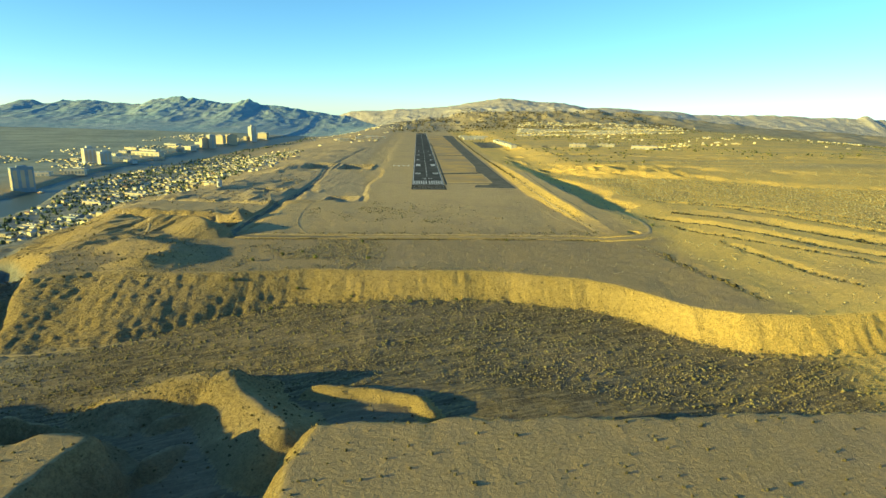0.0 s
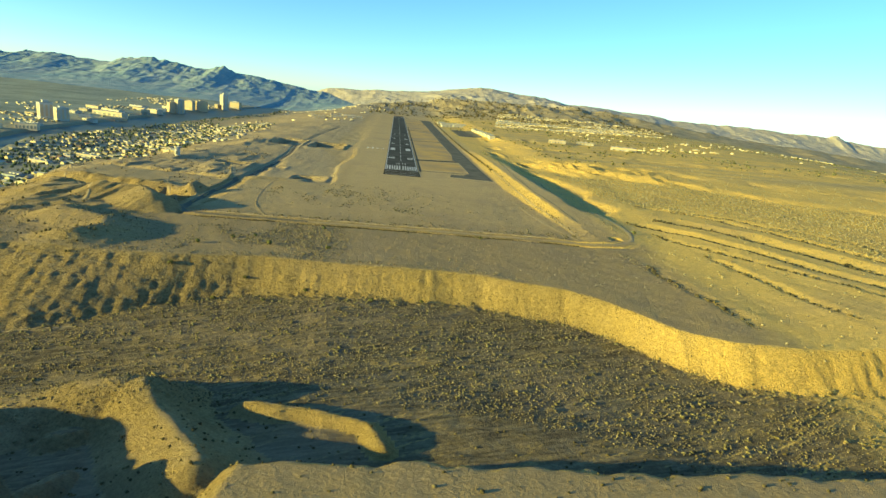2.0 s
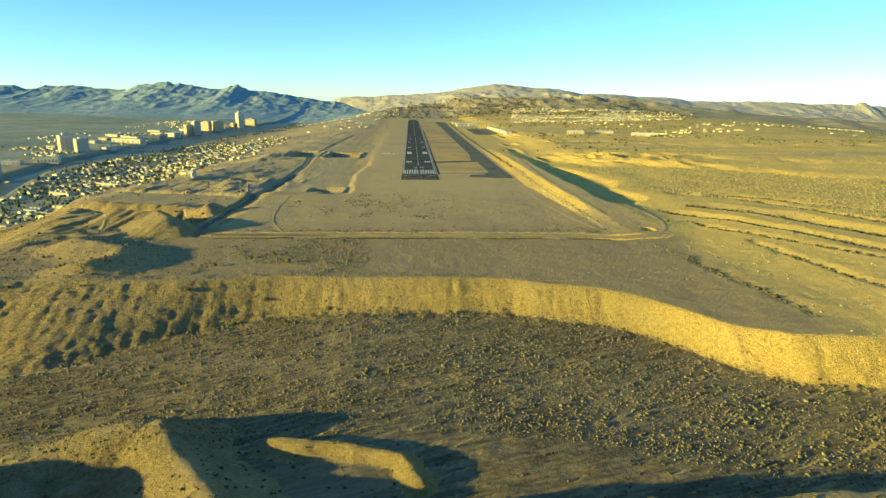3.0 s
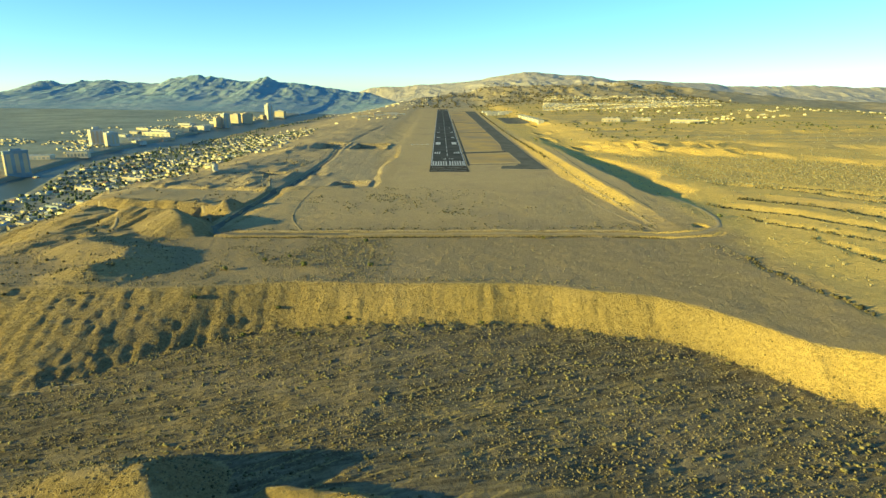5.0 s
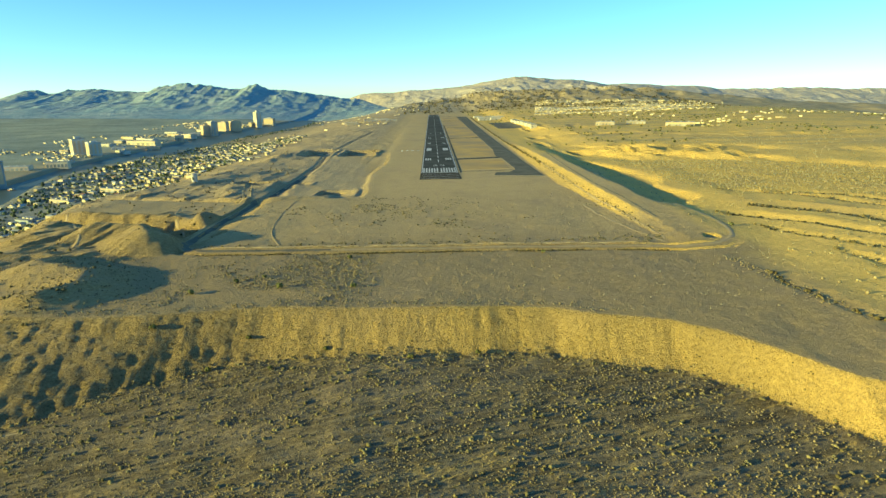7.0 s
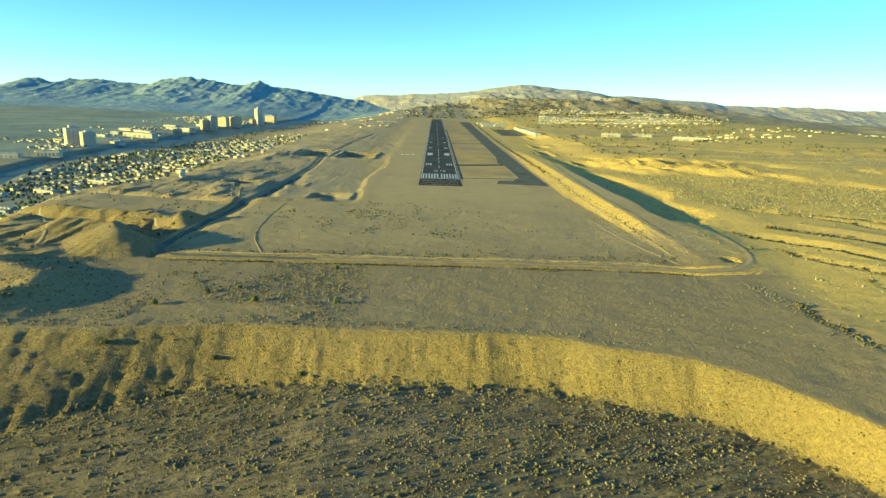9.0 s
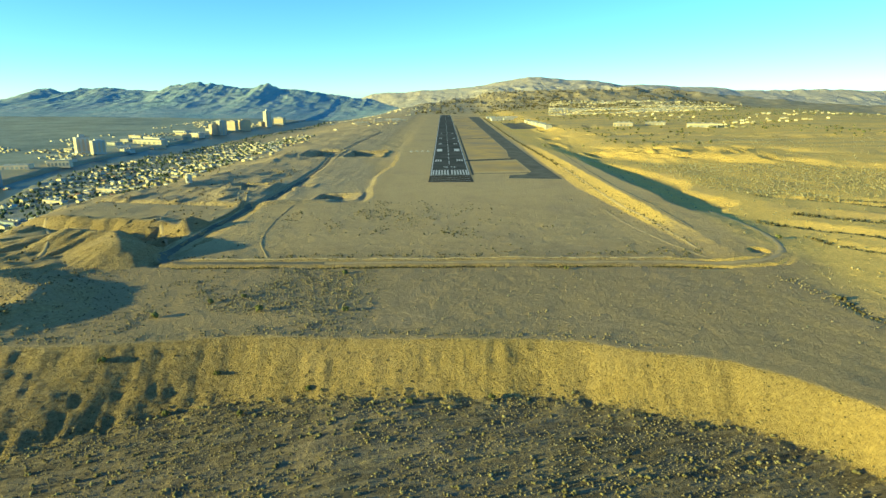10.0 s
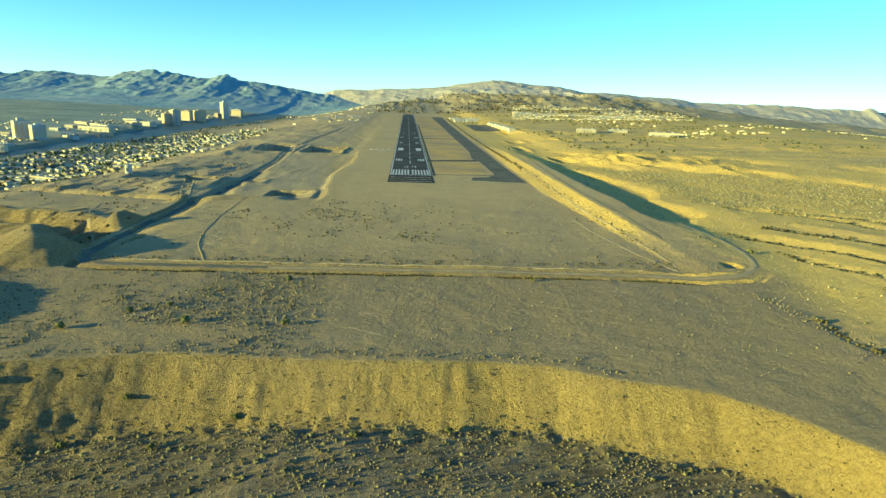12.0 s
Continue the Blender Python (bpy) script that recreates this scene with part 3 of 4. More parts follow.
def grid_mesh(name, X, Y, Z):
    """A mesh from a grid of places, smooth-shaded."""
    ny, nx = X.shape
    me = bpy.data.meshes.new(name)
    me.vertices.add(nx * ny)
    me.vertices.foreach_set("co", np.stack([X, Y, Z], -1).astype(np.float32).ravel())
    i = np.arange((ny - 1) * (nx - 1))
    a = (i // (nx - 1)) * nx + i % (nx - 1)
    quads = np.stack([a, a + 1, a + nx + 1, a + nx], -1).astype(np.int32)
    me.loops.add(quads.size)
    me.loops.foreach_set("vertex_index", quads.ravel())
    me.polygons.add(len(quads))
    me.polygons.foreach_set("loop_start", np.arange(len(quads), dtype=np.int32) * 4)
    me.polygons.foreach_set("use_smooth", np.ones(len(quads), bool))
    me.update(calc_edges=True)
    me.validate()
    return me


GX = graded(-4600, 4600, -262, 205, 1.45, 1.02, 45, 1.0125)
GY = graded(-2600, 4120, -705, -330, 1.45, 1.05, 17, 1.0062)
XX, YY = np.meshgrid(GX, GY)
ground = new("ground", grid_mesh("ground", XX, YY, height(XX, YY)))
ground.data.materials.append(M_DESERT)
tagged(ground, "golden desert ground with washes, cliffs and mesas", "ground", kind="structure")


def h1(x, y):
    return float(height(np.array([x]), np.array([y]))[0])


# ---------------------------------------------------------------- building helpers
def link_mesh(name, bm, mat, parent=None, label=""):
    me = bpy.data.meshes.new(name)
    bm.to_mesh(me)
    bm.free()
    for m in mat if isinstance(mat, (list, tuple)) else (mat,):
        me.materials.append(m)
    ob = new(name, me)
    ob.parent = parent
    if label:
        ob["label"] = label
    return ob


def part(name, bm, mat, parent, label=""):
    return link_mesh(name, bm, mat, parent, label)


def box(bm, x0, y0, z0, x1, y1, z1, bevel=0.0):
    v = bmesh.ops.create_cube(bm, size=1.0)["verts"]
    bmesh.ops.scale(bm, vec=(x1 - x0, y1 - y0, z1 - z0), verts=v)
    bmesh.ops.translate(bm, vec=((x0 + x1) / 2, (y0 + y1) / 2, (z0 + z1) / 2), verts=v)
    if bevel:
        e = list({e for w in v for e in w.link_edges})
        bmesh.ops.bevel(bm, geom=e, offset=bevel, segments=1, affect="EDGES")
    return bm


def slab(points, z_of, thick, lift):
    """A flat slab over a polygon that follows the ground."""
    bm = bmesh.new()
    top = [bm.verts.new((x, y, z_of(x, y) + lift)) for x, y in points]
    low = [bm.verts.new((x, y, z_of(x, y) + lift - thick)) for x, y in points]
    bm.faces.new(top)
    n = len(points)
    for i in range(n):
        bm.faces.new((top[i], low[i], low[(i + 1) % n], top[(i + 1) % n]))
    bmesh.ops.recalc_face_normals(bm, faces=bm.faces)
    return bm


def ribbon(pts, width, lift, step=6.0, across=4, jitter=0.6, seed=1):
    """A strip along a line, laid on the ground, with uneven edges."""
    rng = random.Random(seed)
    line = []
    for (ax, ay), (bx, by) in zip(pts, pts[1:]):
        n = max(1, int(math.hypot(bx - ax, by - ay) / step))
        line += [(ax + (bx - ax) * i / n, ay + (by - ay) * i / n) for i in range(n)]
    line.append(pts[-1])
    for _ in range(3):
        line = [line[0]] + [tuple((a + 2 * b + c) / 4 for a, b, c in zip(p, q, r)) for p, q, r in zip(line, line[1:], line[2:])] + [line[-1]]
    bm, rows = bmesh.new(), []
    for i, (x, y) in enumerate(line):
        (ax, ay), (bx, by) = line[max(i - 1, 0)], line[min(i + 1, len(line) - 1)]
        k = math.hypot(bx - ax, by - ay)
        nx, ny = -(by - ay) / k, (bx - ax) / k
        w = width / 2 + rng.uniform(-jitter, jitter)
        xs = [(x + nx * w * u, y + ny * w * u) for u in np.linspace(-1, 1, across)]
        zs = height(np.array([p[0] for p in xs]), np.array([p[1] for p in xs]))
        rows.append([bm.verts.new((px, py, z + (lift if 0 < j < across - 1 else -0.25))) for j, ((px, py), z) in enumerate(zip(xs, zs))])
    for r, q in zip(rows, rows[1:]):
        for j in range(across - 1):
            bm.faces.new((r[j], r[j + 1], q[j + 1], q[j]))
    bmesh.ops.recalc_face_normals(bm, faces=bm.faces)
    for f in bm.faces:
        f.smooth = True
    return bm


def field_z(x, y):
    return -0.0025 * min(y, 2300) if y > 0 else 0.0


# ---------------------------------------------------------------- airfield
RUNWAY_END = 2125.0


def rect(x0, y0, x1, y1):
    return ((x0, y0), (x1, y0), (x1, y1), (x0, y1))


runway = link_mesh("runway", slab(rect(-24, -3, 24, RUNWAY_END), field_z, 0.3, 0.22), M_ASPHALT)
tagged(runway, "dark asphalt runway with white painted markings", "runway", kind="structure")
pad = link_mesh("blast_pad", slab(((-24.5, -58), (25, -60), (24, -3.2), (-24, -3.2)), field_z, 0.3, 0.2), M_PAD)
tagged(pad, "dark asphalt blast pad with worn chevrons before the runway", "pavement", kind="structure")


def mark(name, pts, parent, mat=M_PAINT, lift=0.26):
    return part(name, slab(pts, field_z, 0.03, lift), mat, parent)


for i in range(6):
    for s in (-1, 1):
        c = s * (2.6 + 3.5 * i)
        mark("threshold_bar", rect(c - 0.95, 6, c + 0.95, 50), runway)
mark("threshold_line", rect(-22.2, 0, 22.2, 2.6), runway)
for s in (-1, 1):
    mark("edge_line", rect(s * 22.6 - 0.6, -1, s * 22.6 + 0.6, RUNWAY_END - 4), runway)
    for c in (11.9, 15.2, 18.5):
        mark("touchdown_bar", rect(s * c - 1.0, 152, s * c + 1.0, 178), runway)
    mark("aiming_block", rect(s * 14.6 - 4.4, 311, s * 14.6 + 4.4, 357), runway)
    for y0 in (457, 610):
        for c in (12.8, 16.4):
            mark("touchdown_bar", rect(s * c - 1.0, y0, s * c + 1.0, y0 + 24), runway)
    mark("touchdown_bar", rect(s * 13 - 1.0, 762, s * 13 + 1.0, 786), runway)
    mark("touchdown_bar", rect(s * 14.6 - 3.5, 1985, s * 14.6 + 3.5, 2035), runway, M_WORN_PAINT)
for i in range(33):
    y0 = 118 + 61 * i
    if y0 + 37 < RUNWAY_END - 60:
        mark("centre_stripe", rect(-0.5, y0, 0.5, y0 + 37), runway, M_PAINT if i < 6 else M_WORN_PAINT)


def digit(name, strokes, ox, parent):
    """A runway figure of straight bars, 18 m high."""
    bm = bmesh.new()
    for x0, y0, x1, y1 in strokes:
        z = field_z(0, 80) + 0.26
        box(bm, ox + x0, 72 + y0, z - 0.03, ox + x1, 72 + y1, z)
    return part(name, bm, M_WORN_PAINT, parent)


digit("figure_three", ((0, 0, 6, 2), (0, 8, 6, 10), (0, 16, 6, 18), (4.4, 2, 6, 8), (4.4, 10, 6, 16)), -8.4, runway)
digit("figure_four", ((4, 0, 5.6, 18), (0, 6, 4, 8), (5.6, 6, 7, 8), (0, 8, 1.6, 18)), 1.6, runway)
for k in range(3):
    y0 = -54 + 16 * k
    mark("chevron", ((-22, y0 + 5), (0, y0), (22, y0 + 5), (22, y0 + 6.6), (0, y0 + 1.6), (-22, y0 + 6.6)), pad, M_WORN_PAINT, 0.23)

taxiway = link_mesh("taxiway", slab(((66, -34), (124, -46), (122, 120), (124, 700), (128, 1300), (136, 1830), (92, 1846), (95, 1300), (96, 700), (97, 306), (90, 200),
                                     (97, 160), (99, 22), (88, -4), (70, -8)), field_z, 0.3, 0.2), M_OLD_ASPHALT)
tagged(taxiway, "worn grey asphalt taxiway beside the runway", "taxiway", kind="structure")
for k, (ya, yb, w) in enumerate(((160, 176, 17), (596, 612, 12), (1020, 1030, 12), (1450, 1460, 14), (1960, 1830, 16))):
    c = link_mesh("taxiway_link", slab(((24.2, ya - w / 2), (96.5 if k < 4 else 91, yb - w / 2), (96.5 if k < 4 else 91, yb + w / 2), (24.2, ya + w / 2)), field_z, 0.3, 0.19),
                  M_ASPHALT)
    tagged(c, "narrow worn asphalt link between runway and taxiway", "taxiway", kind="structure")
for y0, y1 in ((26, 148), (188, 586), (622, 1010), (1040, 1440), (1470, 1780)):
    f = link_mesh("infield", slab(((31, y0), (60, y0 + 3), (93, y0 + 5), (94.5, y1 - 4), (62, y1 - 2), (31, y1 - 1)), field_z, 0.3, 0.13), M_INFIELD)
    tagged(f, "golden sandy infield between runway and taxiway", "ground", kind="structure")
for pts in (((27, -2), (29, 1200)), ((27, 10), (96, 14))):
    edge = link_mesh("gravel_track", ribbon(pts, 4.0, 0.24, 30, 4, 0.3), M_ASPHALT)
    tagged(edge, "thin dark track worn along the runway verge", "track", kind="structure")


def papi_box(x, y):
    root = tagged(new("approach_light"), "white approach slope light box on short legs", "light", "approach lights beside the runway")
    bm = bmesh.new()
    box(bm, -1.6, -1.0, 0.6, 1.6, 1.0, 1.9, 0.15)
    part("housing", bm, M_PAPI, root)
    bm = bmesh.new()
    box(bm, -1.2, -1.06, 0.9, 1.2, -1.0, 1.6)
    part("lens", bm, M_GLASS, root)
    for lx in (-1.2, 1.2):
        bm = bmesh.new()
        box(bm, lx - 0.12, -0.5, -0.3, lx + 0.12, 0.5, 0.6)
        part("leg", bm, M_CONCRETE, root)
    root.location = (x, y, h1(x, y))
    return root


for i in range(4):
    papi_box(-61.5 + 9.2 * i, 306)

# ---------------------------------------------------------------- tracks
for nm, pts, w, lab in (("dirt_road", CROSS_ROAD[:4], 6.5, "dark packed dirt road crossing below the mesa"),
                        ("pale_road", CROSS_ROAD[3:7], 5.0, "pale graded dirt road crossing below the mesa"),
                        ("loop_track", CROSS_ROAD[6:], 6.0, "pale packed dirt track curving round the end of a bank"),
                        ("dirt_road", WASH_ROAD, 7.0, "packed dirt road sunk in a gully"),
                        ("dirt_track", FOOT_PATH, 1.4, "narrow dirt track over the graded mesa"),
                        ("dirt_track", ((139, 83), (138, -114), (140, -209), (146, -290), (149, -372)), 3.0, "narrow dirt track at the foot of a bank"),
                        ("dirt_track", ((-206, -300), (-222, -272), (-236, -240), (-246, -205)), 2.6, "steep dirt track climbing an eroded slope"),
                        ("dirt_track", ((-196, -150), (-208, -104), (-214, -74)), 2.6, "steep dirt track climbing an eroded slope"),
                        ("dirt_track", ((-203, -152), (-216, -106), (-223, -70)), 2.4, "steep dirt track climbing an eroded slope"),
                        ("crest_path", ((168, 190), (160, 60), (156, -40), (154, -160), (158, -225), (160, -262), (164, -312)), 1.3, "thin dark line along the crest of a bank"),
                        ("dirt_track", ((-50, -456), (-32, -464), (-11, -477)), 0.7, "faint wheel track on the flat bench"),
                        ("dirt_track", ((-6, -150), (-4, -225)), 0.9, "faint wheel track on the graded mesa"),
                        ("dirt_track", ((125, -235), (127, -284), (135, -345), (146, -380)), 2.0, "narrow dirt track on the graded mesa"),
                        ("dirt_track", ((-257, -366), (-262, -340), (-288, -300), (-330, -250), (-400, -90)), 3.2, "dirt track winding down to the town"),
                        ("dirt_track", ((-170, -562), (-230, -575), (-330, -585)), 1.4, "faint sandy track along the foot of a cliff")):
    tagged(link_mesh(nm, ribbon(pts, w, 0.05 if w < 1 else 0.22), M_DARK_ROAD if nm in ("dirt_road", "crest_path") else M_GRADED if w < 1.5 else M_ROAD), lab, "road", kind="structure")

berm = [(x, y + 6.4) for x, y in CROSS_ROAD[1:7]]
tagged(link_mesh("gravel_berm", ribbon(berm, 2.6, 0.12, 4.0, 4, 0.8, 5), M_BERM), "low gravel berm along a dirt road, paled as if sunlit", "berm", kind="structure")

# ---------------------------------------------------------------- river
bm = bmesh.new()
ys = np.linspace(-2600, 4110, 80)
nb, fb = np.interp(ys, BANK_Y, NEAR_BANK) + 4, np.interp(ys, BANK_Y, FAR_BANK) - 4
rows = [[bm.verts.new((x, y, RIVER_Z)) for x in (a, (a + b) / 2, b)] for y, a, b in zip(ys, fb, nb)]
for r, q in zip(rows, rows[1:]):
    for j in range(2):
        bm.faces.new((r[j], r[j + 1], q[j + 1], q[j]))
tagged(link_mesh("river", bm, M_WATER), "broad calm blue river below the town", "river", kind="structure")


# ---------------------------------------------------------------- mountains
def mountain(name, label, xs, zs, y0, y1, y2, mat, seed, size, sharp):
    """A range whose crest follows a line; it rises from y0 to the crest at y1 and falls off to y2."""
    nx, ny = 560, 96
    u = np.linspace(xs[0], xs[-1], nx)
    v = np.linspace(0, 1, ny)
    X, V = np.meshgrid(u, v)
    Y = y0 + (y2 - y0) * V
    vc = (y1 - y0) / (y2 - y0)
    crest = np.interp(X, xs, zs) + 4 + 7 * (ridged(X, Y * 0, size * 0.35, 4, seed + 3) - 0.6)
    base = np.minimum(height(X, Y), crest - 8) - 4
    up = np.where(V < vc, (V / vc) ** 2.0, np.clip((1 - V) / (1 - vc), 0, 1) ** 0.7)
    rg = ridged(X, Y, size, 7, seed)
    shape = up * (1 - sharp * (1 - rg) * np.clip(4 * np.abs(V - vc), 0.06, 1)) + 0.07 * up * fbm(X, Y, size * 0.3, 4, seed + 7)
    Z = base + (crest - base) * np.clip(shape, -0.1, 1.12)
    ob = new(name, grid_mesh(name, X, Y, Z))
    ob.data.materials.append(mat)
    return tagged(ob, label, "mountain", kind="structure")


mountain("backdrop_west", "rocky mountain range beyond the river, blue haze in its colour",
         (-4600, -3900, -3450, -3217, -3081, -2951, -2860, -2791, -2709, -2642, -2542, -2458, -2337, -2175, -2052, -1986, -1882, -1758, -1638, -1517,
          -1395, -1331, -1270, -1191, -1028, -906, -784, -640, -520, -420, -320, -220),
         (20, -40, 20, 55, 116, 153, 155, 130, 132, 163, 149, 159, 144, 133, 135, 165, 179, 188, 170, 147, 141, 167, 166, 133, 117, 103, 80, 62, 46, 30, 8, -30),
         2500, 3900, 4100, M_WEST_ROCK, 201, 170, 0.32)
mountain("backdrop_north", "distant desert mountain range, paled by haze in its colour",
         (-620, -579, -331, -2, 284, 489, 611, 734, 898, 1102, 1309, 1554, 1720, 1965, 2133, 2337, 2544, 2625, 2752, 2960, 3240, 3480, 3520, 3570, 3620, 3800, 4600),
         (60, 76, 98, 112, 136, 174, 190, 188, 168, 160, 122, 124, 106, 102, 78, 76, 74, 80, 74, 68, 58, 58, 76, 74, 50, 40, 20),
         3350, 3960, 4110, M_NORTH_ROCK, 211, 280, 0.3)


# ---------------------------------------------------------------- vegetation
def ico():
    bm = bmesh.new()
    bmesh.ops.create_icosphere(bm, subdivisions=1, radius=1.0)
    v = np.array([w.co[:] for w in bm.verts])
    f = np.array([[w.index for w in q.verts] for q in bm.faces])
    bm.free()
    return v, f


ICO_V, ICO_F = ico()
RNG = np.random.default_rng(7)


def clumps(name, px, py, width, tall, lobes, mat, label, category, seed):
    """Many low bushes, each of a few ragged lobes, in one mesh."""
    rng = np.random.default_rng(seed)
    n = len(px)
    pz = height(px, py)
    vs, fs, off = [], [], 0
    for k in range(lobes):
        a = rng.uniform(0, 2 * np.pi, n)
        r = (0.0 if k == 0 else 0.42) * width
        cx, cy = px + r * np.cos(a), py + r * np.sin(a)
        s = (1.0 if k == 0 else 0.66) * rng.uniform(0.8, 1.15, n)
        jag = rng.uniform(0.62, 1.28, (n, len(ICO_V)))
        V = ICO_V[None] * jag[..., None]
        V = V * np.stack([width * s / 2, width * s / 2 * rng.uniform(0.75, 1.2, n), tall * s * 0.62], -1)[:, None]
        V = V + np.stack([cx, cy, pz + tall * s * 0.36], -1)[:, None]
        vs.append(V.reshape(-1, 3))
        fs.append((ICO_F[None] + off + (np.arange(n) * len(ICO_V))[:, None, None]).reshape(-1, 3))
        off += n * len(ICO_V)
    me = bpy.data.meshes.new(name)
    V, F = np.concatenate(vs).astype(np.float32), np.concatenate(fs).astype(np.int32)
    me.vertices.add(len(V))
    me.vertices.foreach_set("co", V.ravel())
    me.loops.add(F.size)
    me.loops.foreach_set("vertex_index", F.ravel())
    me.polygons.add(len(F))
    me.polygons.foreach_set("loop_start", np.arange(len(F), dtype=np.int32) * 3)
    me.update(calc_edges=True)
    me.materials.append(mat)
    return tagged(new(name, me), label, category, kind="stuff")


def scatter(n, x0, x1, y0, y1, keep, seed):
    """Random places in a rectangle, thinned by a density between 0 and 1."""
    rng = np.random.default_rng(seed)
    x, y = rng.uniform(x0, x1, n), rng.uniform(y0, y1, n)
    k = rng.uniform(0, 1, n) < keep(x, y)
    return x[k], y[k]


def in_wash(x, y):
    cl, fl = np.interp(x, CLIFF_X, CLIFF_Y), np.interp(x, FLOOR_X, FLOOR_Y)
    track = line_dist(x, y, ((-150, -556), (-230, -575), (-330, -585)))[0]
    braid = 0.34 + 0.66 * sstep(-0.15, 0.2, fbm(0.25 * (0.93 * x + 0.37 * y), 0.93 * y - 0.37 * x, 7, 3, 301))
    foot = 0.85 * np.interp(x, (-320, -222, -193, -167, -138, -105, -50), (100, 74, 64, 47, 30, 22, 19))
    return (y < cl - foot) * (y > fl - 22) * sstep(2, 6, track) * braid


x, y = scatter(56000, -330, 330, -730, -505, in_wash, 1)
w = RNG.uniform(0.35, 0.9, len(x)) * RNG.uniform(0.7, 1.2, len(x))
clumps("wash_scrub", x, y, w, w * RNG.uniform(0.5, 0.8, len(x)), 1, M_SCRUB, "dense dry tan scrub on the floor of the wash", "scrub", 11)

x, y = scatter(22000, -280, 250, -700, -505, in_wash, 9)
w = RNG.uniform(0.3, 0.75, len(x))
clumps("wash_tufts", x, y, w, w * RNG.uniform(0.5, 0.8, len(x)), 1, M_SCRUB, "small dry tufts and stones on the wash floor", "scrub", 18)


def on_cliff(x, y):
    gap = np.interp(x, CLIFF_X, CLIFF_Y) - y
    return (gap > 0) * (gap < np.interp(x, (-320, -222, -193, -167, -138, -105, -50), (100, 74, 64, 47, 30, 22, 19))) * (0.3 + 0.5 * sstep(4, 20, gap)) * (0.3 + 0.7 * sstep(-190, -120, x))


x, y = scatter(15000, -300, 150, -600, -490, on_cliff, 22)
w = RNG.uniform(0.25, 0.85, len(x)) * RNG.uniform(0.6, 1.2, len(x))
clumps("cliff_scrub", x, y, w, w * RNG.uniform(0.5, 0.8, len(x)), 1, M_DARK_SCRUB, "dark tufts and rocks on the cliff face", "scrub", 20)


def wash_bushes(x, y):
    cl, fl = np.interp(x, CLIFF_X, CLIFF_Y), np.interp(x, FLOOR_X, FLOOR_Y)
    foot = np.interp(x, (-320, -222, -193, -167, -138, -105, -50), (100, 74, 64, 47, 30, 22, 19))
    rank = 0.9 * (1 - sstep(0.5, 4, np.abs(cl - y - foot - 1 + 2 * fbm(x, y, 12, 2, 316))))
    rows = sstep(-0.05, 0.25, fbm(0.3 * (0.93 * x + 0.37 * y), 0.93 * y - 0.37 * x, 9, 3, 315))
    return np.maximum((y < cl - foot) * (y > fl - 10) * (0.12 + 0.5 * rows), rank)


x, y = scatter(9000, -260, 250, -700, -512, wash_bushes, 26)
w = RNG.uniform(0.8, 1.8, len(x)) * RNG.uniform(0.7, 1.1, len(x))
clumps("wash_bushes", x, y, w, w * RNG.uniform(0.45, 0.7, len(x)), 3, M_WASH_BUSH, "olive and tan bushes spread over the wash floor", "bushes", 27)


def on_bench(x, y):
    patch = (sstep(-0.35, 0.12, fbm(x, y, 40, 3, 303)) * (0.25 + 0.75 * sstep(-165, -130, x)) * (1 - sstep(-60, -35, x))) + 0.06 * sstep(0.1, 0.4, fbm(x, y, 34, 3, 313)) * (1 - sstep(40, 90, x)) + 0.025
    lip = 0.5 * (1 - sstep(1, 7, np.abs(y - np.interp(x, CLIFF_X, CLIFF_Y) - 5)))
    row = 0.5 * (1 - sstep(1.5, 7, line_dist(x, y, ((168, -425), (176, -484), (186, -560)))[0]))
    road = sstep(5, 8, line_dist(x, y, CROSS_ROAD)[0])
    return np.clip(np.maximum(np.maximum(patch, row), lip), 0, 1) * road * (y > np.interp(x, CLIFF_X, CLIFF_Y) + 1)


x, y = scatter(26000, -330, 200, -510, -392, on_bench, 2)
w = RNG.uniform(0.4, 1.15, len(x))
clumps("bench_scrub", x, y, w, w * RNG.uniform(0.5, 0.8, len(x)), 1, M_SCRUB, "scattered pale dry scrub on the flat bench", "scrub", 12)


x, y = scatter(22000, -165, 140, -404, -391, lambda x, y: (1 - sstep(0.8, 2.6, np.abs(y - np.interp(x, [c[0] for c in CROSS_ROAD[:8]], [c[1] for c in CROSS_ROAD[:8]]) + 10 + 2 * fbm(x, y, 24, 3, 304)))) * sstep(-0.3, 0.05, fbm(x, y, 30, 2, 317)), 28)
w = RNG.uniform(0.5, 1.4, len(x))
clumps("ditch_rubble", x, y, w, w * RNG.uniform(0.5, 0.8, len(x)), 1, M_DARK_SCRUB, "rubble and scrub along the roadside ditch, dark for its shade", "rubble", 29)


def on_mesa(x, y):
    patch = sstep(-0.05, 0.3, fbm(x, y, 34, 4, 305)) * (0.05 + 0.95 * np.maximum(np.exp(-((x + 80) / 55) ** 2 - ((y + 235) / 60) ** 2), 0.8 * np.exp(-((x - 2) / 34) ** 2 - ((y + 312) / 20) ** 2))) + 0.012
    edge = 0.7 * (1 - sstep(2, 7, np.abs(y + 369 + 3 * fbm(x, y, 12, 2, 306))))
    hedge = 0.95 * (1 - sstep(1, 5, line_dist(x, y, ((142, 200), (139, 83), (138, -114), (141, -209), (146, -280), (149, -371)))[0]))
    gate = sstep(4, 6, line_dist(x, y, CROSS_ROAD)[0]) * sstep(4, 7, line_dist(x, y, WASH_ROAD)[0])
    return np.maximum(np.maximum(patch * (y < -175), edge), hedge) * gate


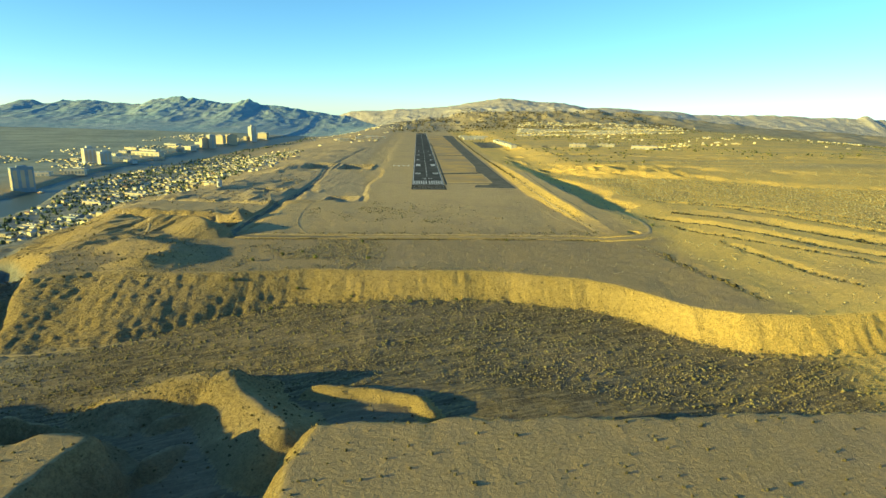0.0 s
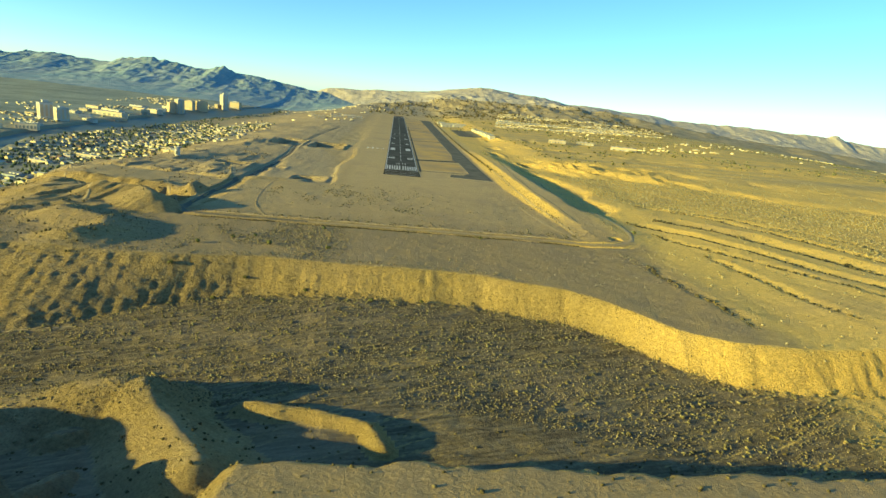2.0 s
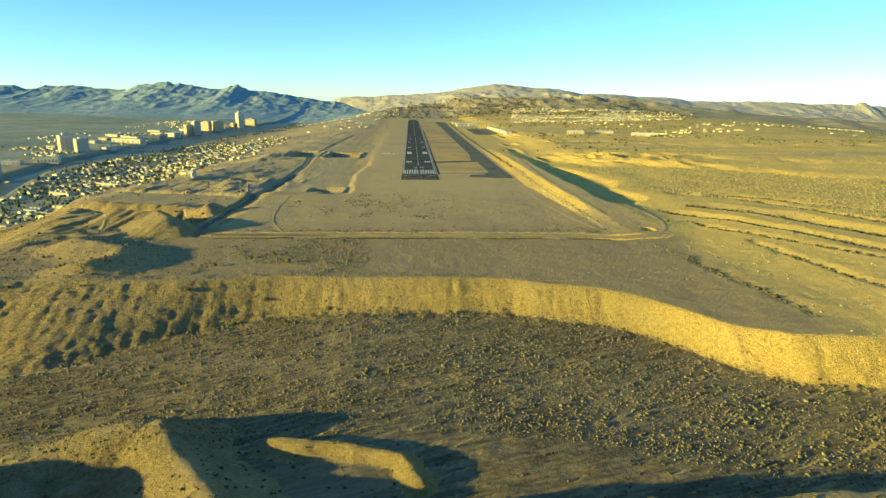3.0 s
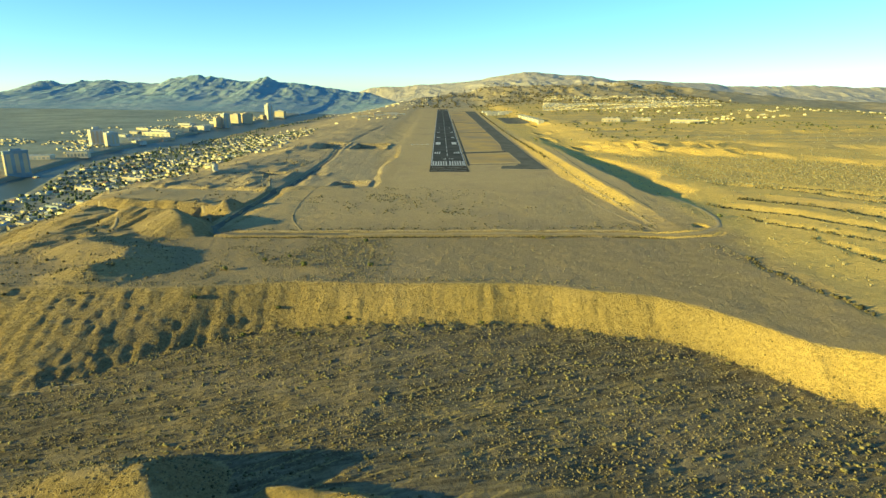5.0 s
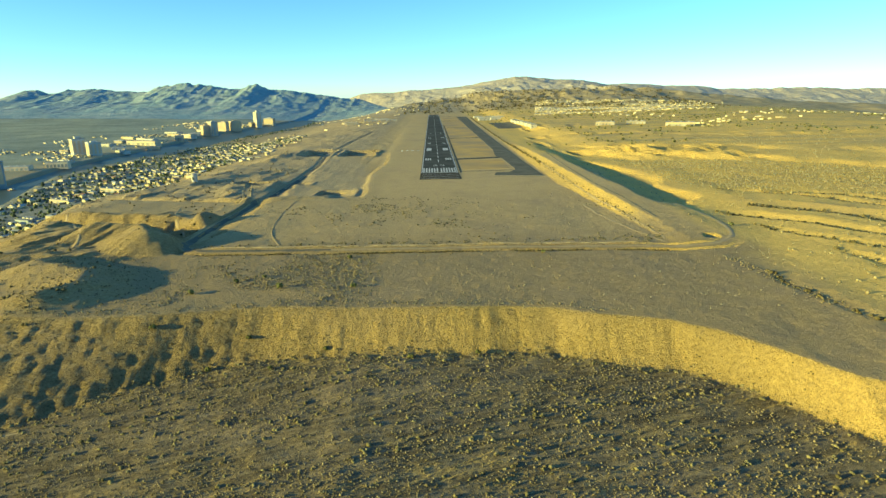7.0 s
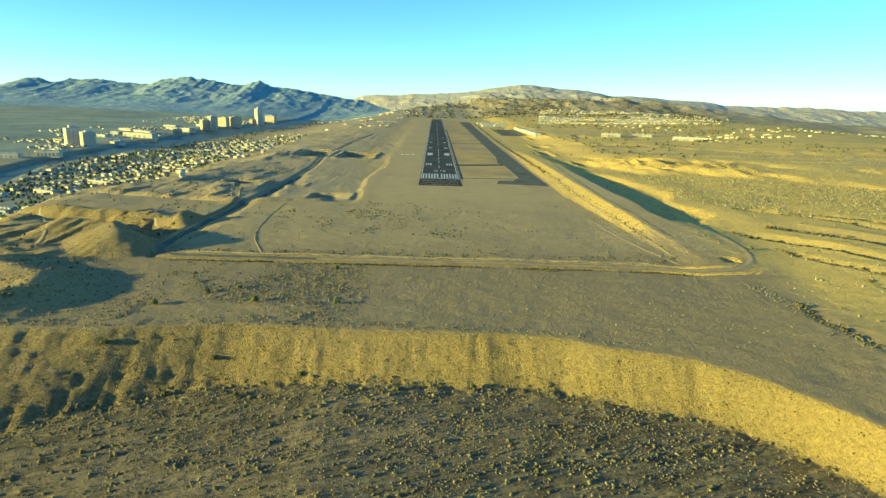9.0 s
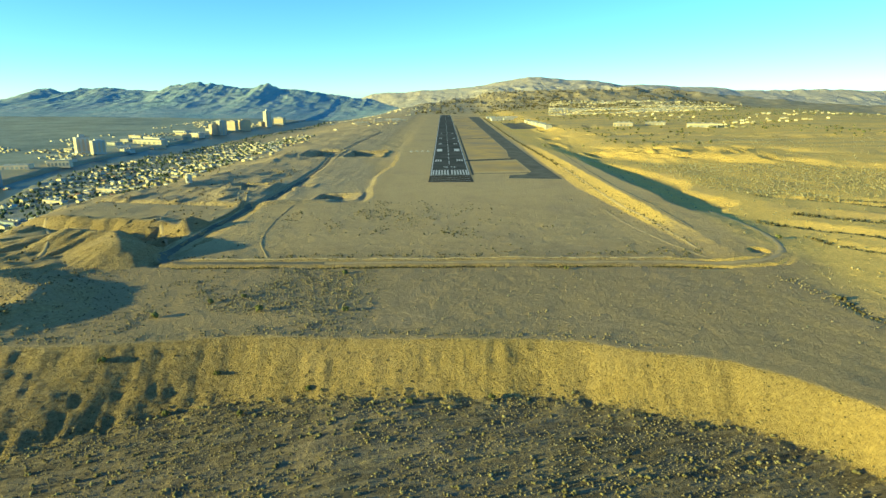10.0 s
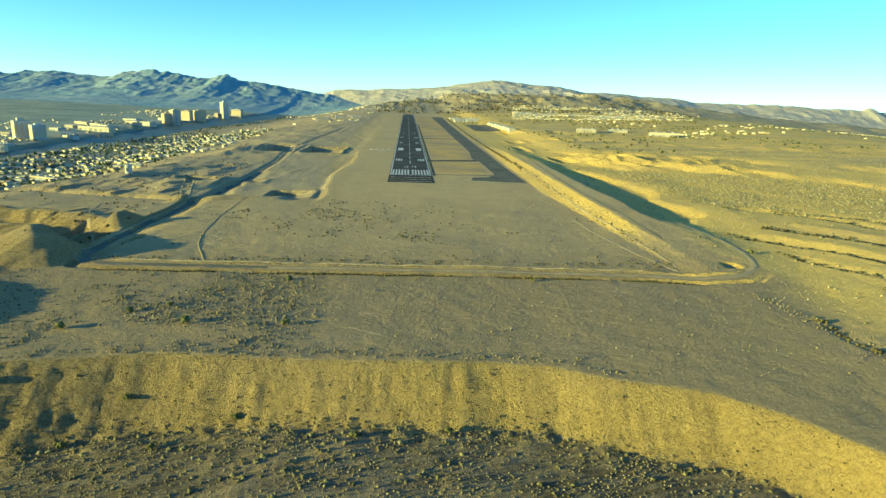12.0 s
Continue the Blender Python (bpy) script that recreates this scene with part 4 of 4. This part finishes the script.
x, y = scatter(22000, -185, 152, -384, 120, on_mesa, 3)
w = RNG.uniform(0.5, 1.5, len(x))
clumps("mesa_scrub", x, y, w, w * RNG.uniform(0.45, 0.75, len(x)), 2, M_MESA_SCRUB, "low dry scrub on the graded mesa", "scrub", 13)


x, y = scatter(9000, 126, 168, 60, 1700, lambda x, y: 1 - sstep(0.5, 3.0, np.abs(x - np.interp(y, (60, 700, 1300, 1700), (138, 137, 141, 146)))), 24)
w = RNG.uniform(1.4, 3.2, len(x))
clumps("verge_scrub", x, y, w, w * RNG.uniform(0.4, 0.6, len(x)), 1, M_DARK_SCRUB, "line of dark scrub along the taxiway verge", "scrub", 25)


def on_slopes(x, y):
    return 0.16 + 0.5 * sstep(0.0, 0.4, fbm(x, y, 70, 3, 307))


x, y = scatter(4200, -520, -190, -520, 400, on_slopes, 4)
w = RNG.uniform(1.0, 2.6, len(x))
clumps("hillside_scrub", x, y, w, w * RNG.uniform(0.5, 0.75, len(x)), 1, M_DARK_SCRUB, "sparse scrub on the eroded western slopes", "scrub", 14)
x, y = scatter(3200, -330, 160, -775, -640, lambda x, y: 0.25 + 0.5 * sstep(0, 0.4, fbm(x, y, 40, 3, 308)), 5)
w = RNG.uniform(0.4, 1.3, len(x))
clumps("mound_scrub", x, y, w, w * RNG.uniform(0.5, 0.75, len(x)), 2, M_DARK_SCRUB, "small dark scrub among the near mounds", "scrub", 15)


def on_fans(x, y):
    lower = np.interp(x, (230, 262, 294, 336, 359, 400, 520, 900), (-120, -180, -207, -249, -312, -395, -560, -900))
    plain = sstep(2, 10, y - lower) * (1 - sstep(-6, 10, y - np.interp(x, SCARP_X, SCARP_Y))) * (0.45 + 0.55 * sstep(-0.2, 0.15, fbm(x, y, 60, 3, 314))) * sstep(232, 262, x)
    return np.maximum(plain, 0.05) * (line_dist(x, y, CROSS_ROAD)[0] > 7)


x, y = scatter(46000, 190, 720, -620, 330, on_fans, 6)
w = RNG.uniform(0.8, 2.0, len(x))
clumps("fan_scrub", x, y, w, w * RNG.uniform(0.5, 0.75, len(x)), 1, M_FAN_SCRUB, "grey-olive scrub dotting the golden eastern fans", "scrub", 16)
chx, chy, rc = [], [], np.random.default_rng(66)
for k, (c, _, wide) in enumerate(CHANNELS):
    for (ax, ay), (bx, by) in zip(c, c[1:]):
        n = int(math.hypot(bx - ax, by - ay) * (0.2 + 0.2 * wide))
        u = rc.uniform(0, 1, n)
        side = rc.normal(0.35 * wide, 0.5 + 0.25 * wide, n)
        q, r = ax + (bx - ax) * u + 0.86 * side, ay + (by - ay) * u + 0.5 * side
        chx.append(q - 5 * fbm(q, r, 40, 3, 40 + k) + 0.5)
        chy.append(r)
x, y = np.concatenate(chx), np.concatenate(chy)
w = rc.uniform(0.8, 2.5, len(x))
clumps("channel_scrub", x, y, w, w * rc.uniform(0.5, 0.8, len(x)), 2, M_DARK_SCRUB, "dark scrub lining the dry channels of the fans", "scrub", 23)
x, y = scatter(5000, 150, 1900, 250, 2600, lambda x, y: sstep(0.0, 0.35, fbm(x, y, 180, 3, 309)), 8)
w = RNG.uniform(2.5, 6.5, len(x))
clumps("distant_scrub", x, y, w, w * 0.55, 1, M_GREEN, "dark bushes and small trees on the far benches", "scrub", 17)

x, y = scatter(5200, -150, 1500, 2260, 3850, lambda x, y: 0.2 + 0.8 * sstep(-0.05, 0.3, fbm(x, y, 150, 3, 310)), 10)
w = RNG.uniform(5, 14, len(x))
clumps("far_scrub", x, y, w, w * 0.5, 1, M_DARK_SCRUB, "dark scrub patches on the hills beyond the runway", "scrub", 19)


def desert_bush(x, y, w, h, seed):
    """A large green bush: short stems under a ragged crown of clumps."""
    rng = random.Random(seed)
    root = tagged(new("desert_bush"), "large green-brown desert bush standing on bare sand", "bush", "large bushes on the bench")
    bm = bmesh.new()
    for k in range(16):
        a, r = rng.uniform(0, 6.3), w * 0.36 * math.sqrt(rng.random())
        v = bmesh.ops.create_icosphere(bm, subdivisions=1, radius=1.0)["verts"]
        s = w * rng.uniform(0.12, 0.22)
        c = Vector((r * math.cos(a), r * math.sin(a), h * rng.uniform(0.35, 0.85) * (1 - 0.5 * r / w)))
        for q in v:
            q.co = c + Vector(q.co) * s * rng.uniform(0.7, 1.3)
    part("crown", bm, M_GREEN, root)
    for k in range(4):
        bm = bmesh.new()
        a = k * 1.6 + rng.uniform(0, 0.5)
        tip = Vector((math.cos(a) * w * 0.22, math.sin(a) * w * 0.22, h * 0.6))
        r = bmesh.ops.create_cone(bm, cap_ends=True, segments=5, radius1=0.09, radius2=0.04, depth=1.0)["verts"]
        for q in r:
            u = q.co.z + 0.5
            q.co = Vector((q.co.x, q.co.y, -0.2)) + tip * u
        part("stem", bm, M_SCRUB, root)
    root.location = (x, y, h1(x, y))
    return root


for k, (x, y, w, h) in enumerate(((-136, -471, 4.2, 2.6), (-91, -465, 4.4, 2.6), (-52, -465, 3.8, 2.3), (-118, -452, 3.2, 2.0), (-104, -446, 3.0, 1.9),
                                  (-62, -405, 3.4, 2.2), (-97, -506, 3.0, 2.0), (-60, -512, 3.2, 2.0), (-20, -523, 3.4, 2.1), (10, -521, 3.0, 2.0),
                                  (-112, -520, 3.2, 2.1), (-83, -524, 3.0, 2.0), (-140, -508, 3.6, 2.4), (208, -342, 4.0, 2.6), (60, -402, 3.2, 2.0))):
    desert_bush(x, y, w, h, 400 + k)

# ---------------------------------------------------------------- buildings


def prism_roof(w, l, h, over):
    """A gabled roof with thickness, its ridge along y."""
    bm = bmesh.new()
    a, b = w / 2 + over, l / 2 + over
    prof = ((-a, 0), (0, h), (a, 0), (a, 0.25), (0, h + 0.3), (-a, 0.25))
    rings = [[bm.verts.new((x, y, z)) for x, z in prof] for y in (-b, b)]
    n = len(prof)
    for i in range(n):
        bm.faces.new((rings[0][i], rings[0][(i + 1) % n], rings[1][(i + 1) % n], rings[1][i]))
    for r in rings:
        bm.faces.new((r[0], r[1], r[4], r[5]))
        bm.faces.new((r[1], r[2], r[3], r[4]))
    bmesh.ops.recalc_face_normals(bm, faces=bm.faces)
    return bm


def house(name, label, w, l, h, pitch, wall_mat, roof_mat, group):
    root = tagged(new(name), label, "house", group)
    bm = bmesh.new()
    box(bm, -w / 2, -l / 2, -2.5, w / 2, l / 2, h)
    if pitch:
        for s in (-1, 1):
            g = [bm.verts.new(p) for p in ((-w / 2, s * l / 2, h), (w / 2, s * l / 2, h), (0, s * l / 2, h + pitch))]
            bm.faces.new(g)
    part("wall", bm, wall_mat, root)
    if pitch:
        r = part("roof", prism_roof(w, l, pitch, 0.5), roof_mat, root)
    else:
        bm = bmesh.new()
        box(bm, -w / 2 - 0.3, -l / 2 - 0.3, 0, w / 2 + 0.3, l / 2 + 0.3, 0.35)
        r = part("roof", bm, roof_mat, root)
    r.location.z = h
    bm = bmesh.new()
    box(bm, -w / 2 - 0.06, -0.5, 0, -w / 2, 0.5, 2.1)
    part("door", bm, M_GLASS, root)
    for yy in (-l * 0.3, l * 0.3):
        bm = bmesh.new()
        box(bm, -w / 2 - 0.05, yy - 0.9, 1.0, -w / 2, yy + 0.9, 2.2)
        part("window", bm, M_GLASS, root)
    return root


TOWN = ((-415, -150), (-385, 80), (-355, 200), (-310, 320), (-322, 430), (-345, 560), (-335, 740), (-345, 960), (-430, 1120), (-540, 1060), (-600, 1300), (-660, 1250), (-715, 800), (-722, 540), (-690, 330),
        (-625, 120), (-580, -100), (-600, -320), (-480, -330))


def inside(x, y, poly):
    c = False
    for (ax, ay), (bx, by) in zip(poly, poly[1:] + poly[:1]):
        if (ay > y) != (by > y) and x < (bx - ax) * (y - ay) / (by - ay) + ax:
            c = not c
    return c


kinds = (house("mobile_home", "pale flat-roofed mobile home in the riverside town", 3.8, 9.5, 2.3, 0, M_SIDING, M_ROOF, "mobile homes by the river"),
         house("bungalow", "cream stucco bungalow with a pale gabled roof", 6.4, 8.6, 2.3, 1.1, M_SIDING, M_ROOF, "bungalows by the river"),
         house("bungalow", "cream stucco bungalow with a clay-coloured roof", 6.8, 8.4, 2.3, 1.1, M_SIDING, M_ROOF_TILE, "bungalows by the river"),
         house("town_house", "two-storey cream stucco house with a flat roof", 8, 14, 3.8, 0, M_STUCCO, M_ROOF, "town houses by the river"))
rng = random.Random(5)
spots = []
for row in range(88):
    for col in range(40):
        x, y = -716 + col * 10 + rng.uniform(-2, 2), -360 + row * 20 + rng.uniform(-3.5, 3.5) + 0.3 * col * 10
        if row % 3 == 2 or not inside(x, y, TOWN):
            continue
        keep = 0.72 if y < 380 else 0.55 if y < 800 else 0.45
        if fbm(np.array([x]), np.array([y]), 110, 2, 311)[0] > -0.32 and rng.random() < keep:
            spots.append((x, y))
rng.shuffle(spots)
for k, (x, y) in enumerate(spots[:300]):
    src = kinds[0 if rng.random() < 0.45 else rng.choice((1, 1, 2, 3))]
    at = pose(x, y, h1(x, y), 0, 0, rng.choice((0, 90, 90, 0)) - 20 + rng.uniform(-6, 6))
    if src.get("placed"):
        copy_thing(src, at)
    else:
        src["placed"] = 1
        src.matrix_basis = at
for o in bpy.data.objects:
    if "placed" in o:
        del o["placed"]
x, y = scatter(4200, -720, -360, -330, 1300, lambda x, y: np.array([1.0 if inside(a, b, TOWN) else 0.0 for a, b in zip(x, y)]) * 0.6, 21)
w = RNG.uniform(1.8, 5.0, len(x))
clumps("town_trees", x, y, w, w * RNG.uniform(0.8, 1.3, len(x)), 3, M_TREE, "dark trees and hedges between the houses", "trees", 31)
x, y = np.array([RNG.uniform(0, 1) for _ in range(420)]), RNG.uniform(-300, 2600, 420)
x = np.interp(y, BANK_Y, NEAR_BANK) + 6 + 60 * x
w = RNG.uniform(2, 6, len(x))
clumps("bank_trees", x, y, w, w * RNG.uniform(0.7, 1.2, len(x)), 2, M_TREE, "dark trees along the river bank", "trees", 32)


def tower(x, y, w, l, h, turn, mat, label, strips=3, podium=None, crown=0.0, group="casino hotels across the river"):
    """A hotel slab with recessed glazing strips, parapet, roof house and podium."""
    root = tagged(new("hotel_tower"), label, "hotel", group)
    bm = bmesh.new()
    box(bm, -w / 2, -l / 2, -6, w / 2, l / 2, h, 0.3)
    part("body", bm, mat, root)
    for s in (-1, 1):
        for i in range(strips):
            u = (i + 0.5) / strips - 0.5
            bm = bmesh.new()
            box(bm, u * w - w * 0.10, s * (l / 2 + 0.02) - 0.12, 5, u * w + w * 0.10, s * (l / 2 + 0.02) + 0.12, h - 4)
            part("window_strip", bm, M_TAN, root)
            bm = bmesh.new()
            box(bm, s * (w / 2 + 0.02) - 0.12, u * l - l * 0.09, 5, s * (w / 2 + 0.02) + 0.12, u * l + l * 0.09, h - 4)
            part("window_strip", bm, M_TAN, root)
    bm = bmesh.new()
    box(bm, -w / 2 - 0.5, -l / 2 - 0.5, h, w / 2 + 0.5, l / 2 + 0.5, h + 1.4, 0.2)
    part("parapet", bm, mat, root)
    bm = bmesh.new()
    box(bm, -w * 0.22, -l * 0.2, h + 1.4, w * 0.2, l * 0.25, h + 4.5 + crown, 0.2)
    part("roof_house", bm, mat, root)
    if podium:
        px, py, pw, pl, ph = podium
        bm = bmesh.new()
        box(bm, px - pw / 2, py - pl / 2, -6, px + pw / 2, py + pl / 2, ph, 0.2)
        part("podium", bm, M_STUCCO, root)
    root.matrix_basis = pose(x, y, h1(x, y), 0, 0, turn)
    return root


tower(-851, 1650, 26, 27, 58, -42, M_WHITE, "white high-rise hotel block with a sunlit face", 2)
tower(-876, 1640, 20, 30, 35, -42, M_TAN, "tan hotel wing beside a white high-rise", 2)
tower(-882, 1870, 40, 22, 36, -20, M_STUCCO, "broad cream hotel slab", 5)
tower(-848, 1915, 22, 46, 38, -48, M_TAN, "broad tan hotel wing", 5)
tower(-823, 2180, 26, 28, 72, -42, M_WHITE, "tall slim white hotel tower by the river", 2, (-20, -10, 26, 40, 26), 4)
tower(-814, 2360, 50, 26, 30, -15, M_WHITE, "low wide white hotel block", 5)
tower(-940, 875, 22, 32, 40, -42, M_WHITE, "pale hotel tower with a shaded flank", 3, None, 3)
tower(-884, 846, 22, 30, 33, -42, M_WHITE, "pale blue-shaded hotel tower", 3)
tower(-773, 300, 15, 38, 43, -44, M_SHADE_CLADDING, "hotel tower by the river bend, coloured in its grey-blue shade", 3)


def hall(x, y, w, l, h, turn, mat, label, group, ribs=6):
    """A low hall with a flat roof, parapet, dock doors and roof units."""
    root = tagged(new("low_building"), label, "building", group)
    bm = bmesh.new()
    box(bm, -w / 2, -l / 2, -4, w / 2, l / 2, h, 0.1)
    part("wall", bm, mat, root)
    bm = bmesh.new()
    box(bm, -w / 2 - 0.3, -l / 2 - 0.3, h, w / 2 + 0.3, l / 2 + 0.3, h + 0.6, 0.1)
    part("roof", bm, M_ROOF, root)
    for i in range(ribs):
        u = ((i + 0.5) / ribs - 0.5)
        bm = bmesh.new()
        box(bm, u * w - w * 0.05, -l / 2 - 0.1, 0.2, u * w + w * 0.05, -l / 2, h * 0.6)
        part("door", bm, M_ROOF, root)
    for i in range(3):
        bm = bmesh.new()
        box(bm, -w * 0.3 + i * w * 0.28, -2, h + 0.6, -w * 0.3 + i * w * 0.28 + 4, 2, h + 2.2, 0.1)
        part("roof_unit", bm, M_METAL, root)
    root.matrix_basis = pose(x, y, h1(x, y), 0, 0, turn)
    return root


G1 = "low casino buildings across the river"
HALLS = (
    (-834, 600, 44, 20, 11, 12, M_STUCCO, "cream casino hall by the river"),
    (-905, 1175, 120, 24, 13, -24, M_STUCCO, "long cream casino hall"),
    (-822, 1056, 32, 24, 15, 20, M_TAN, "tan and orange casino building"),
    (-868, 1362, 28, 22, 17, 20, M_TAN, "tan casino building by the river"),
    (-905, 1600, 42, 30, 10, 15, M_STUCCO, "cream low casino building"),
    (-905, 1015, 32, 20, 9, 15, M_WHITE, "white low casino building"),
    (-850, 925, 46, 14, 6, -30, M_WHITE, "white flat-roofed riverside hall"),
    (-868, 690, 50, 14, 5, -33, M_METAL, "pale metal riverside hall"),
    (-885, 540, 52, 25, 8, 10, M_STUCCO, "cream hall beside the river"),
    (-975, 1340, 60, 26, 9, -35, M_STUCCO, "cream flat-roofed casino annex"),
    (-985, 1120, 40, 24, 8, -29, M_WHITE, "white flat-roofed parking building"),
    (-930, 1285, 44, 22, 11, -29, M_WHITE, "white flat-roofed casino annex"),
    (-880, 1480, 52, 26, 13, -33, M_STUCCO, "cream riverside casino building"),
    (-960, 1560, 60, 26, 9, -29, M_TAN, "tan flat-roofed hall across the river"),
    (-1010, 1250, 48, 24, 8, -35, M_STUCCO, "cream flat-roofed hall across the river"),
    (-940, 1800, 60, 28, 10, -35, M_STUCCO, "cream flat-roofed hall across the river"),
    (-1020, 1690, 70, 28, 8, -29, M_WHITE, "white flat-roofed hall across the river"),
    (-1000, 930, 44, 22, 7, -33, M_STUCCO, "cream flat-roofed hall across the river"),
    (-1060, 1420, 70, 26, 8, -33, M_TAN, "tan flat-roofed hall across the river"),
)
for x, y, w, l, h, t, m, lab in HALLS:
    hall(x, y, w, l, h, t, m, lab, G1)
G3 = "larger buildings of the riverside town"
hall(-523, -92, 28, 9, 3.6, -28, M_TAN, "long low yellow building at the edge of town", G3, 5)
hall(-555, 129, 45, 10, 4.6, -26, M_TAN, "long yellow building among the town houses", G3, 6)
hall(-513, 201, 58, 10, 5, -26, M_TAN, "long orange-tan row of apartments", G3, 9)
hall(-490, -52, 24, 16, 4, -24, M_SHADE_CLADDING, "blue-grey metal hall in the town", G3, 3)
hall(-737, 292, 9, 9, 6, -30, M_RED, "small red-brown building by the river", G3, 2)
G2 = "stores and hangars east of the runway"
hall(416, 752, 44, 26, 8.5, -18, M_STUCCO, "cream store building with a flat roof", G2)
hall(497, 770, 46, 22, 6.5, -18, M_STUCCO, "low cream store building with a flat roof", G2)
hall(556, 640, 62, 30, 8, -22, M_TAN, "long cream warehouse store with a flat roof", G2, 9)
for i in range(6):
    hall(259 - 1.6 * i, 890 + 62 * i, 16, 56, 7, 0, M_METAL, "long pale metal hangar row", G2, 2)
for x, y, w, l in ((176, 1440, 40, 20), (186, 1560, 50, 22), (222, 1500, 36, 20), (214, 1640, 40, 20), (172, 1660, 36, 18), (240, 1570, 40, 22)):
    hall(x, y, w, l, 7, 6, M_METAL, "pale metal airport hangar", G2, 3)
for x, y, w in ((-170, 1560, 60), (-240, 1600, 50), (-300, 1540, 46), (-205, 1720, 50), (-330, 1750, 60), (-260, 1830, 60)):
    hall(x, y, w, 20, 6, 10, M_STUCCO, "low pale building beyond the western gullies", "low buildings north of the gullies", 4)


def tank(x, y):
    """A white standing tank with a railing on its roof and a dark door."""
    root = tagged(new("water_tank"), "white cylindrical tank standing on the bluff", "tank")
    bm = bmesh.new()
    bmesh.ops.create_cone(bm, cap_ends=True, segments=24, radius1=3.4, radius2=3.4, depth=10)
    bmesh.ops.translate(bm, vec=(0, 0, 4), verts=bm.verts)
    part("shell", bm, M_WHITE, root)
    bm = bmesh.new()
    bmesh.ops.create_cone(bm, cap_ends=True, segments=24, radius1=3.7, radius2=0.5, depth=1.2)
    bmesh.ops.translate(bm, vec=(0, 0, 9.6), verts=bm.verts)
    part("roof", bm, M_WHITE, root)
    bm = bmesh.new()
    box(bm, -1.0, -3.6, 2.5, 1.0, -3.2, 6)
    part("panel", bm, M_GLASS, root)
    root.location = (x, y, h1(x, y))


tank(-290, -48)


def draped(x0, y0, x1, y1, nx, ny, lift):
    bm = bmesh.new()
    xs, ys = np.linspace(x0, x1, nx), np.linspace(y0, y1, ny)
    X, Y = np.meshgrid(xs, ys)
    Z = height(X, Y) + lift
    Z[0], Z[-1], Z[:, 0], Z[:, -1] = Z[0] - lift - 0.3, Z[-1] - lift - 0.3, Z[:, 0] - lift - 0.3, Z[:, -1] - lift - 0.3
    v = [[bm.verts.new((X[j, i], Y[j, i], Z[j, i])) for i in range(nx)] for j in range(ny)]
    for j in range(ny - 1):
        for i in range(nx - 1):
            bm.faces.new((v[j][i], v[j][i + 1], v[j + 1][i + 1], v[j + 1][i]))
    return bm


tagged(link_mesh("apron", draped(172, 930, 243, 1250, 20, 60, 0.9), M_OLD_ASPHALT), "dark asphalt apron beside the hangars", "apron", kind="structure")


def far_houses(name, px, py, label, seed):
    """Small houses of a distant town, in one mesh: walls with a gable each."""
    r = np.random.default_rng(seed)
    bm_v, bm_f, mats = [], [], []
    pz = height(px, py)
    for x, y, z in zip(px, py, pz):
        w, l, h, p = r.uniform(4.5, 7.5), r.uniform(6, 11), r.uniform(2.3, 3.4), r.uniform(0.8, 1.4)
        a = -0.35 + r.uniform(-0.15, 0.15) + (0 if r.random() < 0.5 else math.pi / 2)
        c, s = math.cos(a), math.sin(a)
        pts = [(sx * w / 2, sy * l / 2, zz) for zz in (-4, h) for sx, sy in ((-1, -1), (1, -1), (1, 1), (-1, 1))] + [(0, -l / 2, h + p), (0, l / 2, h + p)]
        o = len(bm_v)
        bm_v += [(x + c * u - s * v, y + s * u + c * v, z + q) for u, v, q in pts]
        for f, m in (((0, 1, 5, 4), 0), ((1, 2, 6, 5), 0), ((2, 3, 7, 6), 0), ((3, 0, 4, 7), 0), ((4, 5, 8), 0), ((6, 7, 9), 0), ((5, 6, 9, 8), 1), ((7, 4, 8, 9), 1)):
            bm_f.append(tuple(o + i for i in f))
            mats.append(m)
    me = bpy.data.meshes.new(name)
    me.from_pydata(bm_v, [], bm_f)
    me.materials.append(M_SIDING)
    me.materials.append(M_ROOF)
    me.polygons.foreach_set("material_index", np.array(mats, np.int32))
    me.update()
    return tagged(new(name, me), label, "houses", kind="stuff")


x, y = scatter(16000, 300, 1700, 1500, 2750, lambda x, y: sstep(-0.15, 0.15, fbm(x, y, 210, 3, 331)) * 0.6 * (x / (y + 720) > 0.165) * (1 - sstep(0.34, 0.48, x / (y + 720))), 41)
far_houses("far_town", x, y, "pale houses of a distant desert town", 42)
x, y = scatter(620, 560, 1900, 560, 1700, lambda x, y: sstep(0.0, 0.3, fbm(x, y, 160, 3, 332)), 43)
far_houses("eastern_houses", x, y, "scattered pale houses on the eastern benches", 44)
x, y = scatter(1500, -1250, -850, 650, 2500, lambda x, y: sstep(-0.1, 0.3, fbm(x, y, 130, 3, 333)) * (x < np.interp(y, BANK_Y, FAR_BANK) - 30), 45)
far_houses("riverside_buildings", x, y, "low pale buildings and car parks across the river", 46)
x, y = scatter(240, -560, -150, 1300, 2300, lambda x, y: sstep(0.0, 0.3, fbm(x, y, 120, 3, 334)), 47)
far_houses("northern_houses", x, y, "pale low houses along the river road", 48)
x, y = scatter(160, -620, -60, 2500, 3200, lambda x, y: sstep(0.0, 0.3, fbm(x, y, 150, 3, 335)), 49)
far_houses("valley_houses", x, y, "pale houses in the far valley", 50)
rest = np.array(spots[300:])
far_houses("town_houses", rest[:, 0], rest[:, 1], "more pale houses and mobile homes of the riverside town", 51)
